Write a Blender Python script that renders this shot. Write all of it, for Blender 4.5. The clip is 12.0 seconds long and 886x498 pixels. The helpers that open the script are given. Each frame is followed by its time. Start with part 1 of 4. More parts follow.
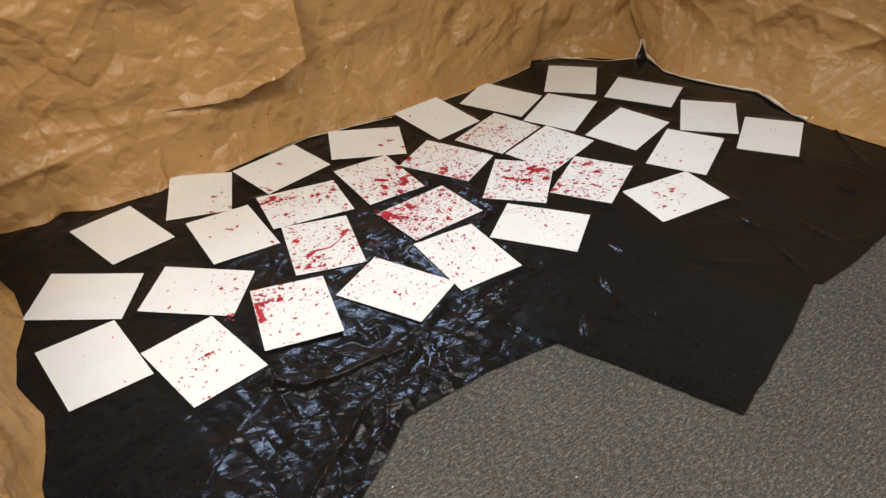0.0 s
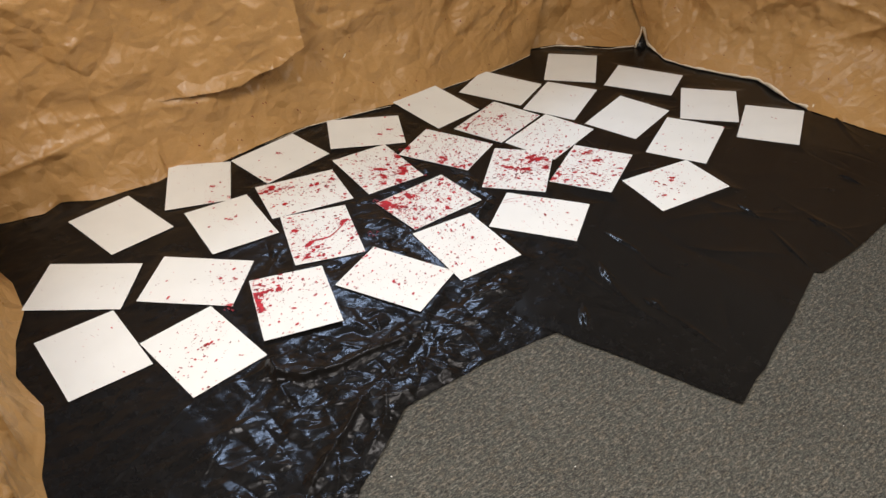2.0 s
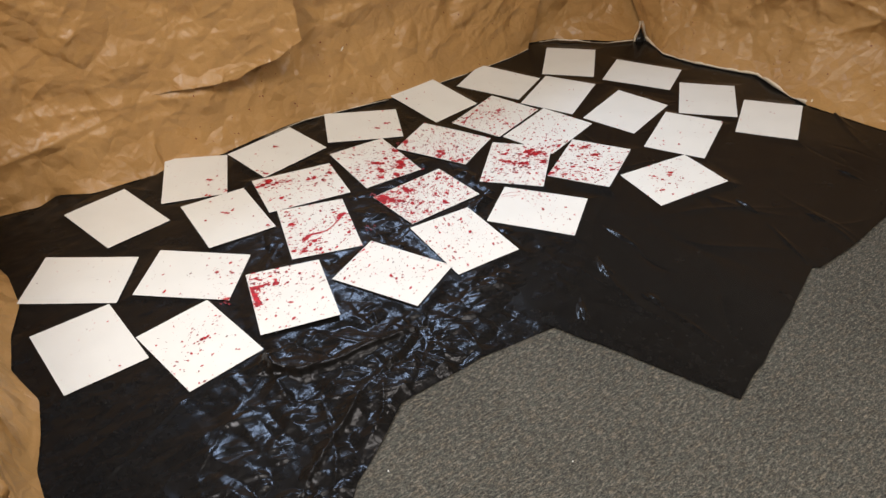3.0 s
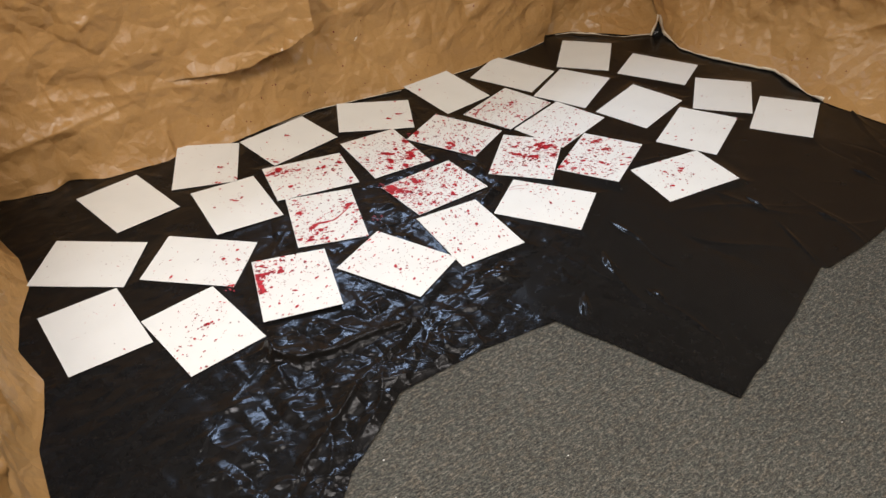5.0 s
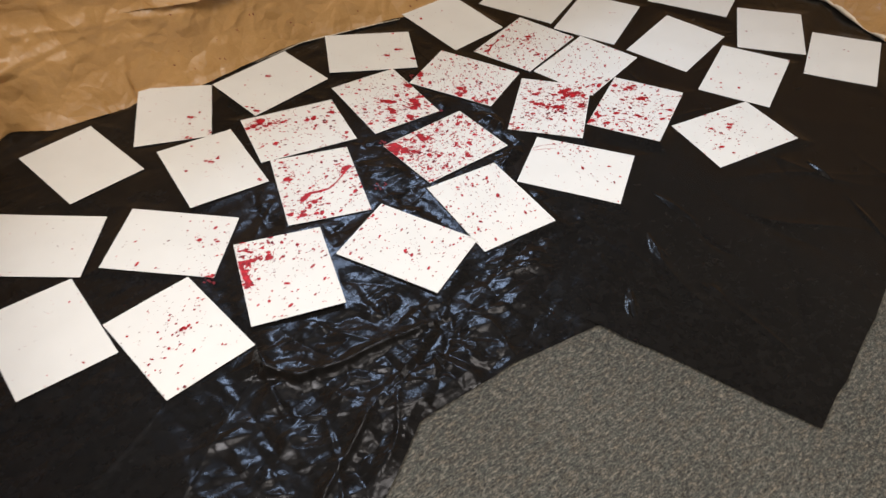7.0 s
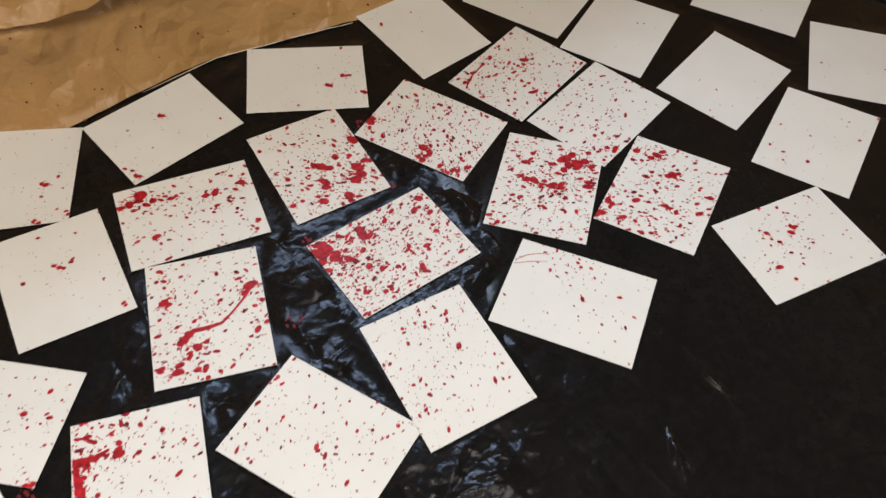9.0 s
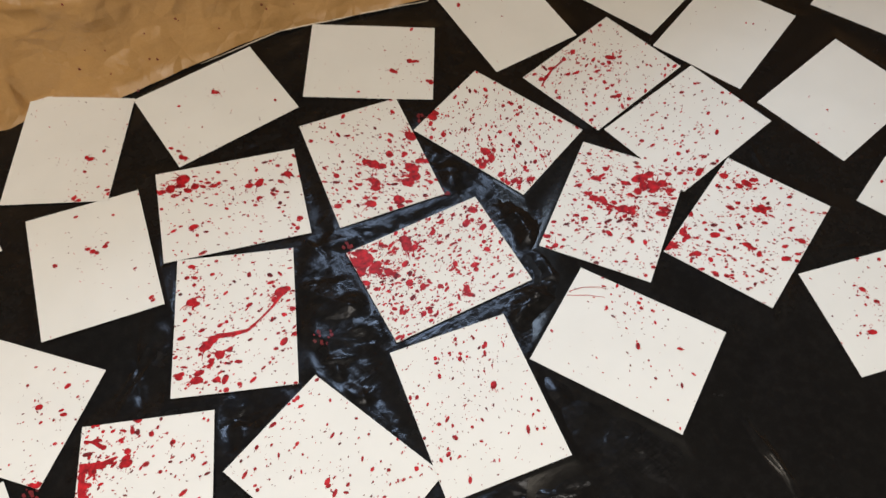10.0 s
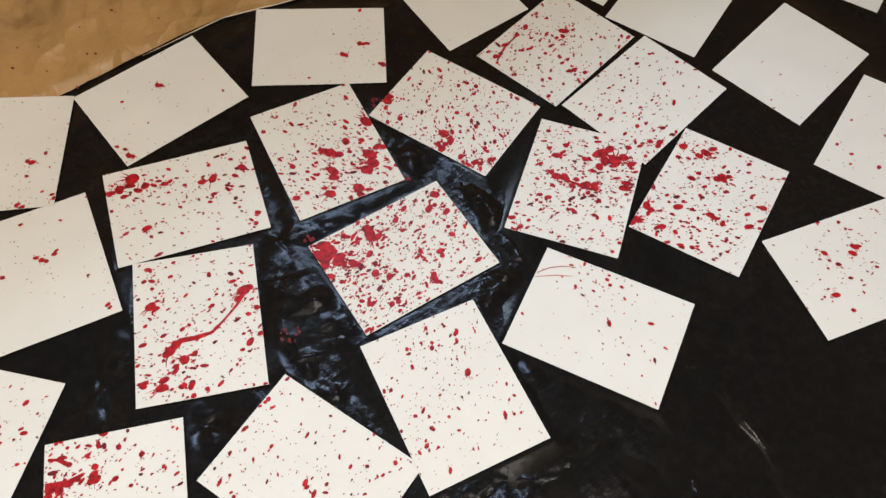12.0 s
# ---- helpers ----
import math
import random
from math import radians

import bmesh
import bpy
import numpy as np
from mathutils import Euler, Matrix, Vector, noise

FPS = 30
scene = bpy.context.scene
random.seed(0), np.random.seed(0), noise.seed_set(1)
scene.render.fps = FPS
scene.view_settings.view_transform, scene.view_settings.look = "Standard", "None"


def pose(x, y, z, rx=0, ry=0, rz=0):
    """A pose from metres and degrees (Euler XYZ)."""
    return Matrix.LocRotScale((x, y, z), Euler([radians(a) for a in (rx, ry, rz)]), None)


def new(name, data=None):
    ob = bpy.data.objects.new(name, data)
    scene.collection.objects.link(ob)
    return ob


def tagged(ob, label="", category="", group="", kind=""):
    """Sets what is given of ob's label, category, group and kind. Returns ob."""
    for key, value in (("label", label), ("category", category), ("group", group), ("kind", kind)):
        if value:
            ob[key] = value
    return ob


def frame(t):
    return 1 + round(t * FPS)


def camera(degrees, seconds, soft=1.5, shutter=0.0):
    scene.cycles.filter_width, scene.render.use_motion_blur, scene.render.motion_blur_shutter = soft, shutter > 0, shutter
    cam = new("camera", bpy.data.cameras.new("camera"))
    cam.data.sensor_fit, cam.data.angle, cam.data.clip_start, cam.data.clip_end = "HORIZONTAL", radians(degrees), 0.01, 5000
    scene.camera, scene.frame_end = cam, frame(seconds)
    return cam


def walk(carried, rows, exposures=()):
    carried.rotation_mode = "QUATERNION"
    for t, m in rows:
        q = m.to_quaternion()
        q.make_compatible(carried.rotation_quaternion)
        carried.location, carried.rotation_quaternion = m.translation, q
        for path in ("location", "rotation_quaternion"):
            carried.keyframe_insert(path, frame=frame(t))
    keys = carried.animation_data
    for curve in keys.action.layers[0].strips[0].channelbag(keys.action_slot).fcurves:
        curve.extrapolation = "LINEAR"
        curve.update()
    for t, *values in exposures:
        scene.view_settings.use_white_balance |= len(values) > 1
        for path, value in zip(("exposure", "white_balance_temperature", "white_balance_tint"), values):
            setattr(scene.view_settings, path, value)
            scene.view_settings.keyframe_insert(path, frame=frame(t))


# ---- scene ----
LIFT = 0.012          # the loose sheets lie about this far above the carpet
cam = camera(56.97, 12.0, shutter=0.4)
ROWS = [
    (0.0, 0.0000, -0.0000, 1.4588, 54.885, 1.278, -0.004),
    (0.5, -0.0020, 0.0050, 1.4601, 54.545, 1.03, -0.191),
    (1.0, 0.0021, 0.0080, 1.4541, 54.271, 1.087, -0.163),
    (1.5, 0.0012, 0.0055, 1.4550, 54.133, 1.251, -0.112),
    (2.0, 0.0042, 0.0053, 1.4591, 54.069, 1.38, -0.031),
    (2.5, 0.0036, 0.0074, 1.4583, 53.929, 1.284, -0.012),
    (3.0, 0.0034, 0.0108, 1.4525, 53.712, 1.159, -0.104),
    (5.0, 0.0534, 0.0097, 1.4515, 53.186, 1.124, 1.851),
    (5.5, 0.1018, -0.0074, 1.4481, 52.82, 1.32, 4.029),
    (6.0, 0.0775, 0.0555, 1.4375, 51.17, 2.337, 4.841),
    (6.5, -0.0335, 0.2915, 1.4114, 48.367, 2.067, 1.895),
    (7.0, -0.0783, 0.4361, 1.3950, 45.829, -0.413, 0.491),
    (7.5, 0.0045, 0.6860, 1.3549, 43.965, -1.497, 2.154),
    (7.7, 0.0435, 0.7586, 1.3571, 43.75, -1.16, 2.652),
    (9.3, 0.0267, 1.4005, 1.3054, 35.942, -1.771, 2.625),
    (9.5, 0.0633, 1.4506, 1.3033, 35.22, -1.472, 7.598),
    (10.0, 0.0878, 1.5093, 1.2943, 32.954, 0.234, 10.819),
    (10.5, 0.0448, 1.5348, 1.2816, 31.063, -0.304, 7.501),
    (11.0, 0.0531, 1.5347, 1.2812, 30.843, -1.302, 6.699),
    (11.5, 0.0583, 1.5395, 1.2848, 30.891, -1.128, 6.425),
    (12.0, 0.0602, 1.5424, 1.2856, 31.038, -0.831, 6.293),
]
walk(cam, [(t, pose(x, y, z + LIFT, rx, ry, rz)) for t, x, y, z, rx, ry, rz in ROWS],
     [(0.0, -0.15, 6330, 11), (7.0, -0.21, 6290, 11), (7.7, -0.32, 6320, 11), (9.5, -0.45, 6430, 9), (10.3, -0.38, 6430, 8), (12.0, -0.37, 6430, 8)])

# ---- world and lamps ----
world = bpy.data.worlds.new("world")
scene.world = world
world.use_nodes = True
world.node_tree.nodes["Background"].inputs[0].default_value = (0.9, 0.95, 1.0, 1)
world.node_tree.nodes["Background"].inputs[1].default_value = 0.05
CEILING = 2.6
# place, turn, power and colour of assumed unseen ceiling panels, set to brighten papers and walls; the one beyond the
# low partition has colder tubes
LAMPS = [(0.50, 1.50, 0, 38.0, (1.0, 0.90, 0.775)), (-1.05, 0.40, 90, 68.0, (1.0, 0.925, 0.84)), (1.35, 0.05, 0, 40.0, (1.0, 0.90, 0.78)),
         (-0.58, 4.28, 90, 82.0, (0.58, 0.745, 1.0))]


# ---- materials ----
def material(name, rough=0.5, spec=0.5):
    m = bpy.data.materials.new(name)
    m.use_nodes = True
    b = m.node_tree.nodes["Principled BSDF"]
    b.inputs["Roughness"].default_value = rough
    b.inputs["Specular IOR Level"].default_value = spec
    return m, m.node_tree, b


def node(tree, kind, **values):
    n = tree.nodes.new(kind)
    for key, value in values.items():
        n.inputs[key.replace("_", " ")].default_value = value
    return n


def noise_of(tree, coord, scale, detail=4.0, rough=0.55, stretch=(1, 1, 1), turn=0.0, warp=0.0):
    mp = node(tree, "ShaderNodeMapping")
    mp.vector_type = "TEXTURE"
    mp.inputs["Scale"].default_value = tuple(1 / v for v in stretch)
    mp.inputs["Rotation"].default_value = (0, 0, turn)
    tree.links.new(coord, mp.inputs["Vector"])
    n = node(tree, "ShaderNodeTexNoise", Scale=scale, Detail=detail, Roughness=rough, Distortion=warp)
    tree.links.new(mp.outputs[0], n.inputs["Vector"])
    return n.outputs["Fac"]


def ramp(tree, fac, stops):
    r = tree.nodes.new("ShaderNodeValToRGB")
    e = r.color_ramp.elements
    while len(e) < len(stops):
        e.new(0.5)
    for el, (p, c) in zip(e, stops):
        el.position = p
        el.color = (*c, 1) if len(c) == 3 else (c[0], c[0], c[0], 1)
    tree.links.new(fac, r.inputs[0])
    return r.outputs[0]


def mix(tree, fac, a, b, how="MIX"):
    m = tree.nodes.new("ShaderNodeMix")
    m.data_type, m.blend_type = "RGBA", how
    for socket, value in ((m.inputs[0], fac), (m.inputs[6], a), (m.inputs[7], b)):
        if isinstance(value, (int, float)):
            socket.default_value = value
        elif isinstance(value, tuple):
            socket.default_value = (*value, 1)
        else:
            tree.links.new(value, socket)
    return m.outputs[2]


def bump(tree, b, height, strength, distance, before=None):
    n = node(tree, "ShaderNodeBump", Strength=strength, Distance=distance)
    tree.links.new(height, n.inputs["Height"])
    if before is not None:
        tree.links.new(before.outputs[0], n.inputs["Normal"])
    tree.links.new(n.outputs[0], b.inputs["Normal"])
    return n


def place_of(tree):
    return tree.nodes.new("ShaderNodeTexCoord").outputs["Object"]


def make_carpet():
    m, t, b = material("carpet_pile", 0.95, 0.1)
    c = place_of(t)
    tuft = noise_of(t, c, 170, 3, 0.7, (1, 1.5, 1), 0.6)
    fleck = noise_of(t, c, 58, 4, 0.85, (1, 2.4, 1), 0.65)
    broad = noise_of(t, c, 4, 4)
    col = ramp(t, fleck, [(0.38, (0.010, 0.010, 0.009)), (0.46, (0.050, 0.049, 0.043)), (0.54, (0.094, 0.092, 0.079)), (0.62, (0.30, 0.265, 0.21))])
    col = mix(t, 0.5, col, ramp(t, tuft, [(0.35, (0.018, 0.018, 0.017)), (0.5, (0.072, 0.072, 0.066)), (0.67, (0.21, 0.20, 0.172))]))
    col = mix(t, 0.5, col, ramp(t, broad, [(0.3, (0.8,)), (0.7, (1.15,))]), "MULTIPLY")
    col = mix(t, 0.4, col, ramp(t, noise_of(t, c, 33, 3, 0.7, (1, 1.6, 1), 0.65), [(0.38, (1.14, 0.98, 0.82)), (0.5, (1.02, 1.0, 0.97)), (0.62, (0.92, 1.0, 0.98))]), "MULTIPLY")
    t.links.new(col, b.inputs["Base Color"])
    bump(t, b, mix(t, 0.5, tuft, fleck), 1.0, 0.0035)
    return m


def shards(tree, coord, normal, scale, tilt, stretch, turn):
    """Small flat facets, each with a random lean of its own, as in crinkled foil."""
    warp = node(tree, "ShaderNodeTexNoise", Scale=scale * 0.3, Detail=2.0)
    tree.links.new(coord, warp.inputs["Vector"])
    bend = tree.nodes.new("ShaderNodeVectorMath")
    bend.operation = "MULTIPLY_ADD"
    bend.inputs[1].default_value = (1.6 / scale,) * 3
    tree.links.new(warp.outputs["Color"], bend.inputs[0])
    tree.links.new(coord, bend.inputs[2])
    mp = node(tree, "ShaderNodeMapping")
    mp.vector_type = "TEXTURE"
    mp.inputs["Scale"].default_value, mp.inputs["Rotation"].default_value = tuple(1 / v for v in stretch), (0, 0, turn)
    tree.links.new(bend.outputs[0], mp.inputs["Vector"])
    cells = node(tree, "ShaderNodeTexVoronoi", Scale=scale)
    tree.links.new(mp.outputs[0], cells.inputs["Vector"])
    lean = tree.nodes.new("ShaderNodeVectorMath")
    lean.operation = "SUBTRACT"
    lean.inputs[1].default_value = (0.5, 0.5, 0.5)
    tree.links.new(cells.outputs["Color"], lean.inputs[0])
    add = tree.nodes.new("ShaderNodeVectorMath")
    add.operation = "MULTIPLY_ADD"
    add.inputs[1].default_value = (tilt, tilt, tilt * 0.6)
    tree.links.new(lean.outputs[0], add.inputs[0])
    tree.links.new(normal, add.inputs[2])
    unit = tree.nodes.new("ShaderNodeVectorMath")
    unit.operation = "NORMALIZE"
    tree.links.new(add.outputs[0], unit.inputs[0])
    return unit.outputs[0]


def strokes(tree, coord, normal, scale, tilt, stretch, turn, amount, warp=0.6):
    """Long soft wrinkles that lean the surface to and fro, as deep as the amount says."""
    mp = node(tree, "ShaderNodeMapping")
    mp.vector_type = "TEXTURE"
    mp.inputs["Scale"].default_value, mp.inputs["Rotation"].default_value = tuple(1 / v for v in stretch), (0, 0, turn)
    tree.links.new(coord, mp.inputs["Vector"])
    n = node(tree, "ShaderNodeTexNoise", Scale=scale, Detail=2.0, Roughness=0.6, Distortion=warp)
    tree.links.new(mp.outputs[0], n.inputs["Vector"])
    lean = tree.nodes.new("ShaderNodeVectorMath")
    lean.operation = "SUBTRACT"
    lean.inputs[1].default_value = (0.5, 0.5, 0.5)
    tree.links.new(n.outputs["Color"], lean.inputs[0])
    deep = tree.nodes.new("ShaderNodeVectorMath")
    deep.operation = "SCALE"
    tree.links.new(lean.outputs[0], deep.inputs[0])
    tree.links.new(amount, deep.inputs["Scale"])
    add = tree.nodes.new("ShaderNodeVectorMath")
    add.operation = "MULTIPLY_ADD"
    add.inputs[1].default_value = (tilt, tilt, 0)
    tree.links.new(deep.outputs[0], add.inputs[0])
    tree.links.new(normal, add.inputs[2])
    unit = tree.nodes.new("ShaderNodeVectorMath")
    unit.operation = "NORMALIZE"
    tree.links.new(add.outputs[0], unit.inputs[0])
    return unit.outputs[0]


def make_plastic(name, fine, spec, gloss, tint):
    m, t, b = material(name, 0.2, spec)
    c = place_of(t)
    dust = noise_of(t, c, 60, 5, 0.7)
    b.inputs["Specular Tint"].default_value = (*tint, 1)
    t.links.new(ramp(t, dust, [(0.45, (0.0064, 0.0059, 0.0056)), (0.78, (0.0125, 0.0115, 0.0108))]), b.inputs["Base Color"])
    t.links.new(ramp(t, noise_of(t, c, 11, 4), [(0.3, (gloss,)), (0.7, (gloss + 0.12,))]), b.inputs["Roughness"])
    one = bump(t, b, noise_of(t, c, 90, 2, 0.5, (1, 1.7, 1), -0.4, 1.5), 0.08 * fine, 0.0008)
    # the west end of the sheet was pulled tighter, and patches elsewhere lie flatter
    xyz = t.nodes.new("ShaderNodeSeparateXYZ")
    t.links.new(c, xyz.inputs[0])
    slack = node(t, "ShaderNodeMapRange", From_Min=-0.62, From_Max=-0.18, To_Min=0.22, To_Max=1.0)
    t.links.new(xyz.outputs[0], slack.inputs["Value"])
    patch = t.nodes.new("ShaderNodeMath")
    patch.operation = "MULTIPLY"
    t.links.new(slack.outputs[0], patch.inputs[0])
    t.links.new(ramp(t, noise_of(t, c, 7, 3), [(0.38, (0.35,)), (0.6, (1.0,))]), patch.inputs[1])
    deep = patch.outputs[0]
    normal = shards(t, c, one.outputs[0], 18, 0.10 * fine, (1, 3.4, 1), 0.9)
    normal = strokes(t, c, normal, 36, 0.42 * fine, (1, 4.2, 1), -0.55, deep)
    normal = strokes(t, c, normal, 50, 0.44 * fine, (1, 5.0, 1), 0.75, deep)
    normal = strokes(t, c, normal, 115, 0.32 * fine, (1, 3.6, 1), 0.2, deep)
    t.links.new(normal, b.inputs["Normal"])
    return m


def crumple(tree, b, coord, scale, slope, before):
    """Roof-like facets between a bent net of creases, as in paper that was crushed and smoothed out."""
    warp = node(tree, "ShaderNodeTexNoise", Scale=scale * 0.55, Detail=3.0)
    tree.links.new(coord, warp.inputs["Vector"])
    bend = tree.nodes.new("ShaderNodeVectorMath")
    bend.operation = "MULTIPLY_ADD"
    bend.inputs[1].default_value = (1.1 / scale,) * 3
    tree.links.new(warp.outputs["Color"], bend.inputs[0])
    tree.links.new(coord, bend.inputs[2])
    cells = node(tree, "ShaderNodeTexVoronoi", Scale=scale)
    cells.feature = "DISTANCE_TO_EDGE"
    tree.links.new(bend.outputs[0], cells.inputs["Vector"])
    return bump(tree, b, cells.outputs["Distance"], 1.0, slope / scale, before)


def make_kraft():
    m, t, b = material("brown_kraft_paper", 0.42, 0.36)
    c = place_of(t)
    broad = noise_of(t, c, 2.2, 4, 0.6)
    streak = noise_of(t, c, 30, 5, 0.65, (1, 1, 5))
    fibre = noise_of(t, c, 260, 3, 0.6)
    col = ramp(t, broad, [(0.3, (0.350, 0.190, 0.064)), (0.7, (0.455, 0.264, 0.098))])
    col = mix(t, 0.2, col, ramp(t, streak, [(0.3, (0.35, 0.195, 0.07)), (0.7, (0.52, 0.315, 0.13))]))
    col = mix(t, 0.12, col, ramp(t, fibre, [(0.3, (0.29, 0.16, 0.055)), (0.7, (0.60, 0.37, 0.16))]))
    t.links.new(col, b.inputs["Base Color"])
    t.links.new(ramp(t, noise_of(t, c, 7, 4), [(0.3, (0.26,)), (0.7, (0.44,))]), b.inputs["Roughness"])
    last = crumple(t, b, c, 5.5, 0.15, None)
    last = crumple(t, b, c, 13, 0.13, last)
    last = crumple(t, b, c, 31, 0.06, last)
    last = bump(t, b, noise_of(t, c, 60, 3, 0.6, (1, 1, 1.6), 0, 0.8), 0.12, 0.002, last)
    bump(t, b, fibre, 0.15, 0.0006, last)
    return m


def make_paper():
    m, t, b = material("white_paper", 0.75, 0.3)
    c = place_of(t)
    col = ramp(t, noise_of(t, c, 9, 3), [(0.3, (0.735, 0.73, 0.695)), (0.7, (0.77, 0.765, 0.73))])
    t.links.new(col, b.inputs["Base Color"])
    bump(t, b, noise_of(t, c, 300, 2), 0.15, 0.0004)
    return m


def make_paint(name, dark, light, rough):
    m, t, b = material(name, rough, 0.3)
    c = place_of(t)
    thick = noise_of(t, c, 95, 3, 0.6)
    t.links.new(ramp(t, thick, [(0.32, dark), (0.5, tuple((p + q) / 2 for p, q in zip(dark, light))), (0.68, light)]), b.inputs["Base Color"])
    bump(t, b, thick, 0.25, 0.002)
    return m


def make_plain(name, colour, rough=0.8):
    m, t, b = material(name, rough, 0.3)
    c = place_of(t)
    lo = tuple(v * 0.93 for v in colour)
    t.links.new(ramp(t, noise_of(t, c, 6, 5), [(0.3, lo), (0.7, colour)]), b.inputs["Base Color"])
    bump(t, b, noise_of(t, c, 180, 3), 0.2, 0.002)
    return m


CARPET, KRAFT, PAPER = make_carpet(), make_kraft(), make_paper()
PLASTIC, PLASTIC_FLAT = make_plastic("crumpled_black_plastic", 0.85, 0.19, 0.18, (0.90, 0.92, 1.0)), make_plastic("smooth_black_plastic", 0.2, 0.19, 0.16, (1.0, 0.97, 0.93))
EDGE = make_plain("pale_paper_edge", (0.76, 0.66, 0.52), 0.6)
RED = make_paint("red_paint", (0.15, 0.003, 0.006), (0.60, 0.012, 0.021), 0.5)
DRIED = make_paint("dried_red_paint", (0.075, 0.007, 0.009), (0.19, 0.010, 0.014), 0.5)
PLASTER, TILE_WHITE = make_plain("painted_plaster", (0.50, 0.465, 0.41)), make_plain("ceiling_white", (0.8, 0.8, 0.78))


# ---- mesh helpers ----
def mesh_of(name, verts, faces, mat, smooth=True):
    me = bpy.data.meshes.new(name)
    me.from_pydata([tuple(map(float, v)) for v in verts], [], faces)
    me.materials.append(mat)
    if smooth:
        me.polygons.foreach_set("use_smooth", [True] * len(me.polygons))
    me.update()
    return me


def box(bm, x0, x1, y0, y1, z0, z1):
    v = [bm.verts.new((x, y, z)) for z in (z0, z1) for x, y in ((x0, y0), (x1, y0), (x1, y1), (x0, y1))]
    for f in ((3, 2, 1, 0), (4, 5, 6, 7), (0, 1, 5, 4), (1, 2, 6, 5), (2, 3, 7, 6), (3, 0, 4, 7)):
        bm.faces.new([v[i] for i in f])


def part(name, bm, mat, parent=None, label=""):
    me = bpy.data.meshes.new(name)
    bm.to_mesh(me)
    bm.free()
    me.materials.append(mat)
    ob = new(name, me)
    ob.parent = parent
    return tagged(ob, label)


def creases(X, Y, rng, count, extent, amp, width, length, lean=None):
    """Sum of sharp straight folds, some up and some down, over the plan X, Y."""
    h = np.zeros_like(X)
    x0, x1, y0, y1 = extent
    for _ in range(count):
        cx, cy = rng.uniform(x0, x1), rng.uniform(y0, y1)
        a = rng.uniform(0, math.pi) if lean is None else rng.normal(*lean)
        w, l = width * rng.uniform(0.4, 1.6), length * rng.uniform(0.3, 1.6)
        near = (np.abs(X - cx) < 2.2 * l + 4 * w) & (np.abs(Y - cy) < 2.2 * l + 4 * w)
        if not near.any():
            continue
        dx, dy = X[near] - cx, Y[near] - cy
        s, d = dx * math.cos(a) + dy * math.sin(a), -dx * math.sin(a) + dy * math.cos(a)
        d = d + 0.12 * l * np.sin(s / l * 2 + rng.uniform(0, 6))
        h[near] += amp * rng.uniform(-0.7, 1) * np.exp(-np.abs(d) / w) * np.exp(-(s / l) ** 2)
    return h


def facets(X, Y, rng, cell, turn=0.4):
    """Flat crumple facets: random heights on a bent lattice, joined by plane triangles."""
    bend = 0.45 * cell
    U = (X * math.cos(turn) + Y * math.sin(turn) + bend * smooth_noise(X, Y, rng, 3.1 * cell)) / cell + 200
    V = (-X * math.sin(turn) + Y * math.cos(turn) + bend * smooth_noise(X, Y, rng, 2.7 * cell)) / cell + 200
    table, side = rng.normal(size=(64, 64)), rng.random((64, 64)) < 0.5
    i, j = np.floor(U).astype(int), np.floor(V).astype(int)
    a, b = U - i, V - j
    i0, j0, i1, j1 = i % 64, j % 64, (i + 1) % 64, (j + 1) % 64
    p, q, r, t = table[i0, j0], table[i1, j0], table[i1, j1], table[i0, j1]
    one = np.where(a > b, p + a * (q - p) + b * (r - q), p + b * (t - p) + a * (r - t))
    two = np.where(a + b < 1, p + a * (q - p) + b * (t - p), r + (1 - a) * (t - r) + (1 - b) * (q - r))
    return np.where(side[i0, j0], one, two)


def fold(X, Y, points, amp, front, behind, flat=False):
    """A fold along a bent line: steep on the right hand of its course, gentle on the left."""
    best, sign = np.full(X.shape, 1e9), np.ones(X.shape)
    for (ax, ay), (bx, by) in zip(points, points[1:]):
        ll = (bx - ax) ** 2 + (by - ay) ** 2
        t = np.clip(((X - ax) * (bx - ax) + (Y - ay) * (by - ay)) / ll, 0, 1)
        dx, dy = X - ax - t * (bx - ax), Y - ay - t * (by - ay)
        d = np.hypot(dx, dy)
        near = d < best
        best = np.where(near, d, best)
        sign = np.where(near, np.sign((bx - ax) * dy - (by - ay) * dx), sign)
    reach = best / np.where(sign > 0, behind, front)
    return amp * (np.clip(1 - reach / 2, 0, 1) if flat else np.exp(-reach))


def pleat(X, Y, a, b, amp, front, behind):
    """A straight raised pleat that tapers to both ends, broad on the right hand of its course."""
    dx, dy = b[0] - a[0], b[1] - a[1]
    l = math.hypot(dx, dy)
    t = ((X - a[0]) * dx + (Y - a[1]) * dy) / l ** 2
    off = (dx * (Y - a[1]) - dy * (X - a[0])) / l
    taper = np.clip(1 - np.abs(2 * t - 1), 0, 1) ** 0.6
    return amp * np.clip(taper - np.abs(off) / np.where(off > 0, behind, front), 0, 1)


def smooth_noise(X, Y, rng, scale):
    """Low waves of about the given size."""
    h = np.zeros_like(X)
    for _ in range(7):
        a, f = rng.uniform(0, 2 * math.pi), rng.uniform(0.6, 1.6) / scale
        h += np.sin((X * math.cos(a) + Y * math.sin(a)) * f * 2 * math.pi + rng.uniform(0, 6))
    return h / 7


def inside(px, py, poly):
    hit = np.zeros(px.shape, bool)
    for (ax, ay), (bx, by) in zip(poly, poly[1:] + poly[:1]):
        cross = (ay > py) != (by > py)
        hit ^= cross & (px < (bx - ax) * (py - ay) / (by - ay + 1e-12) + ax)
    return hit


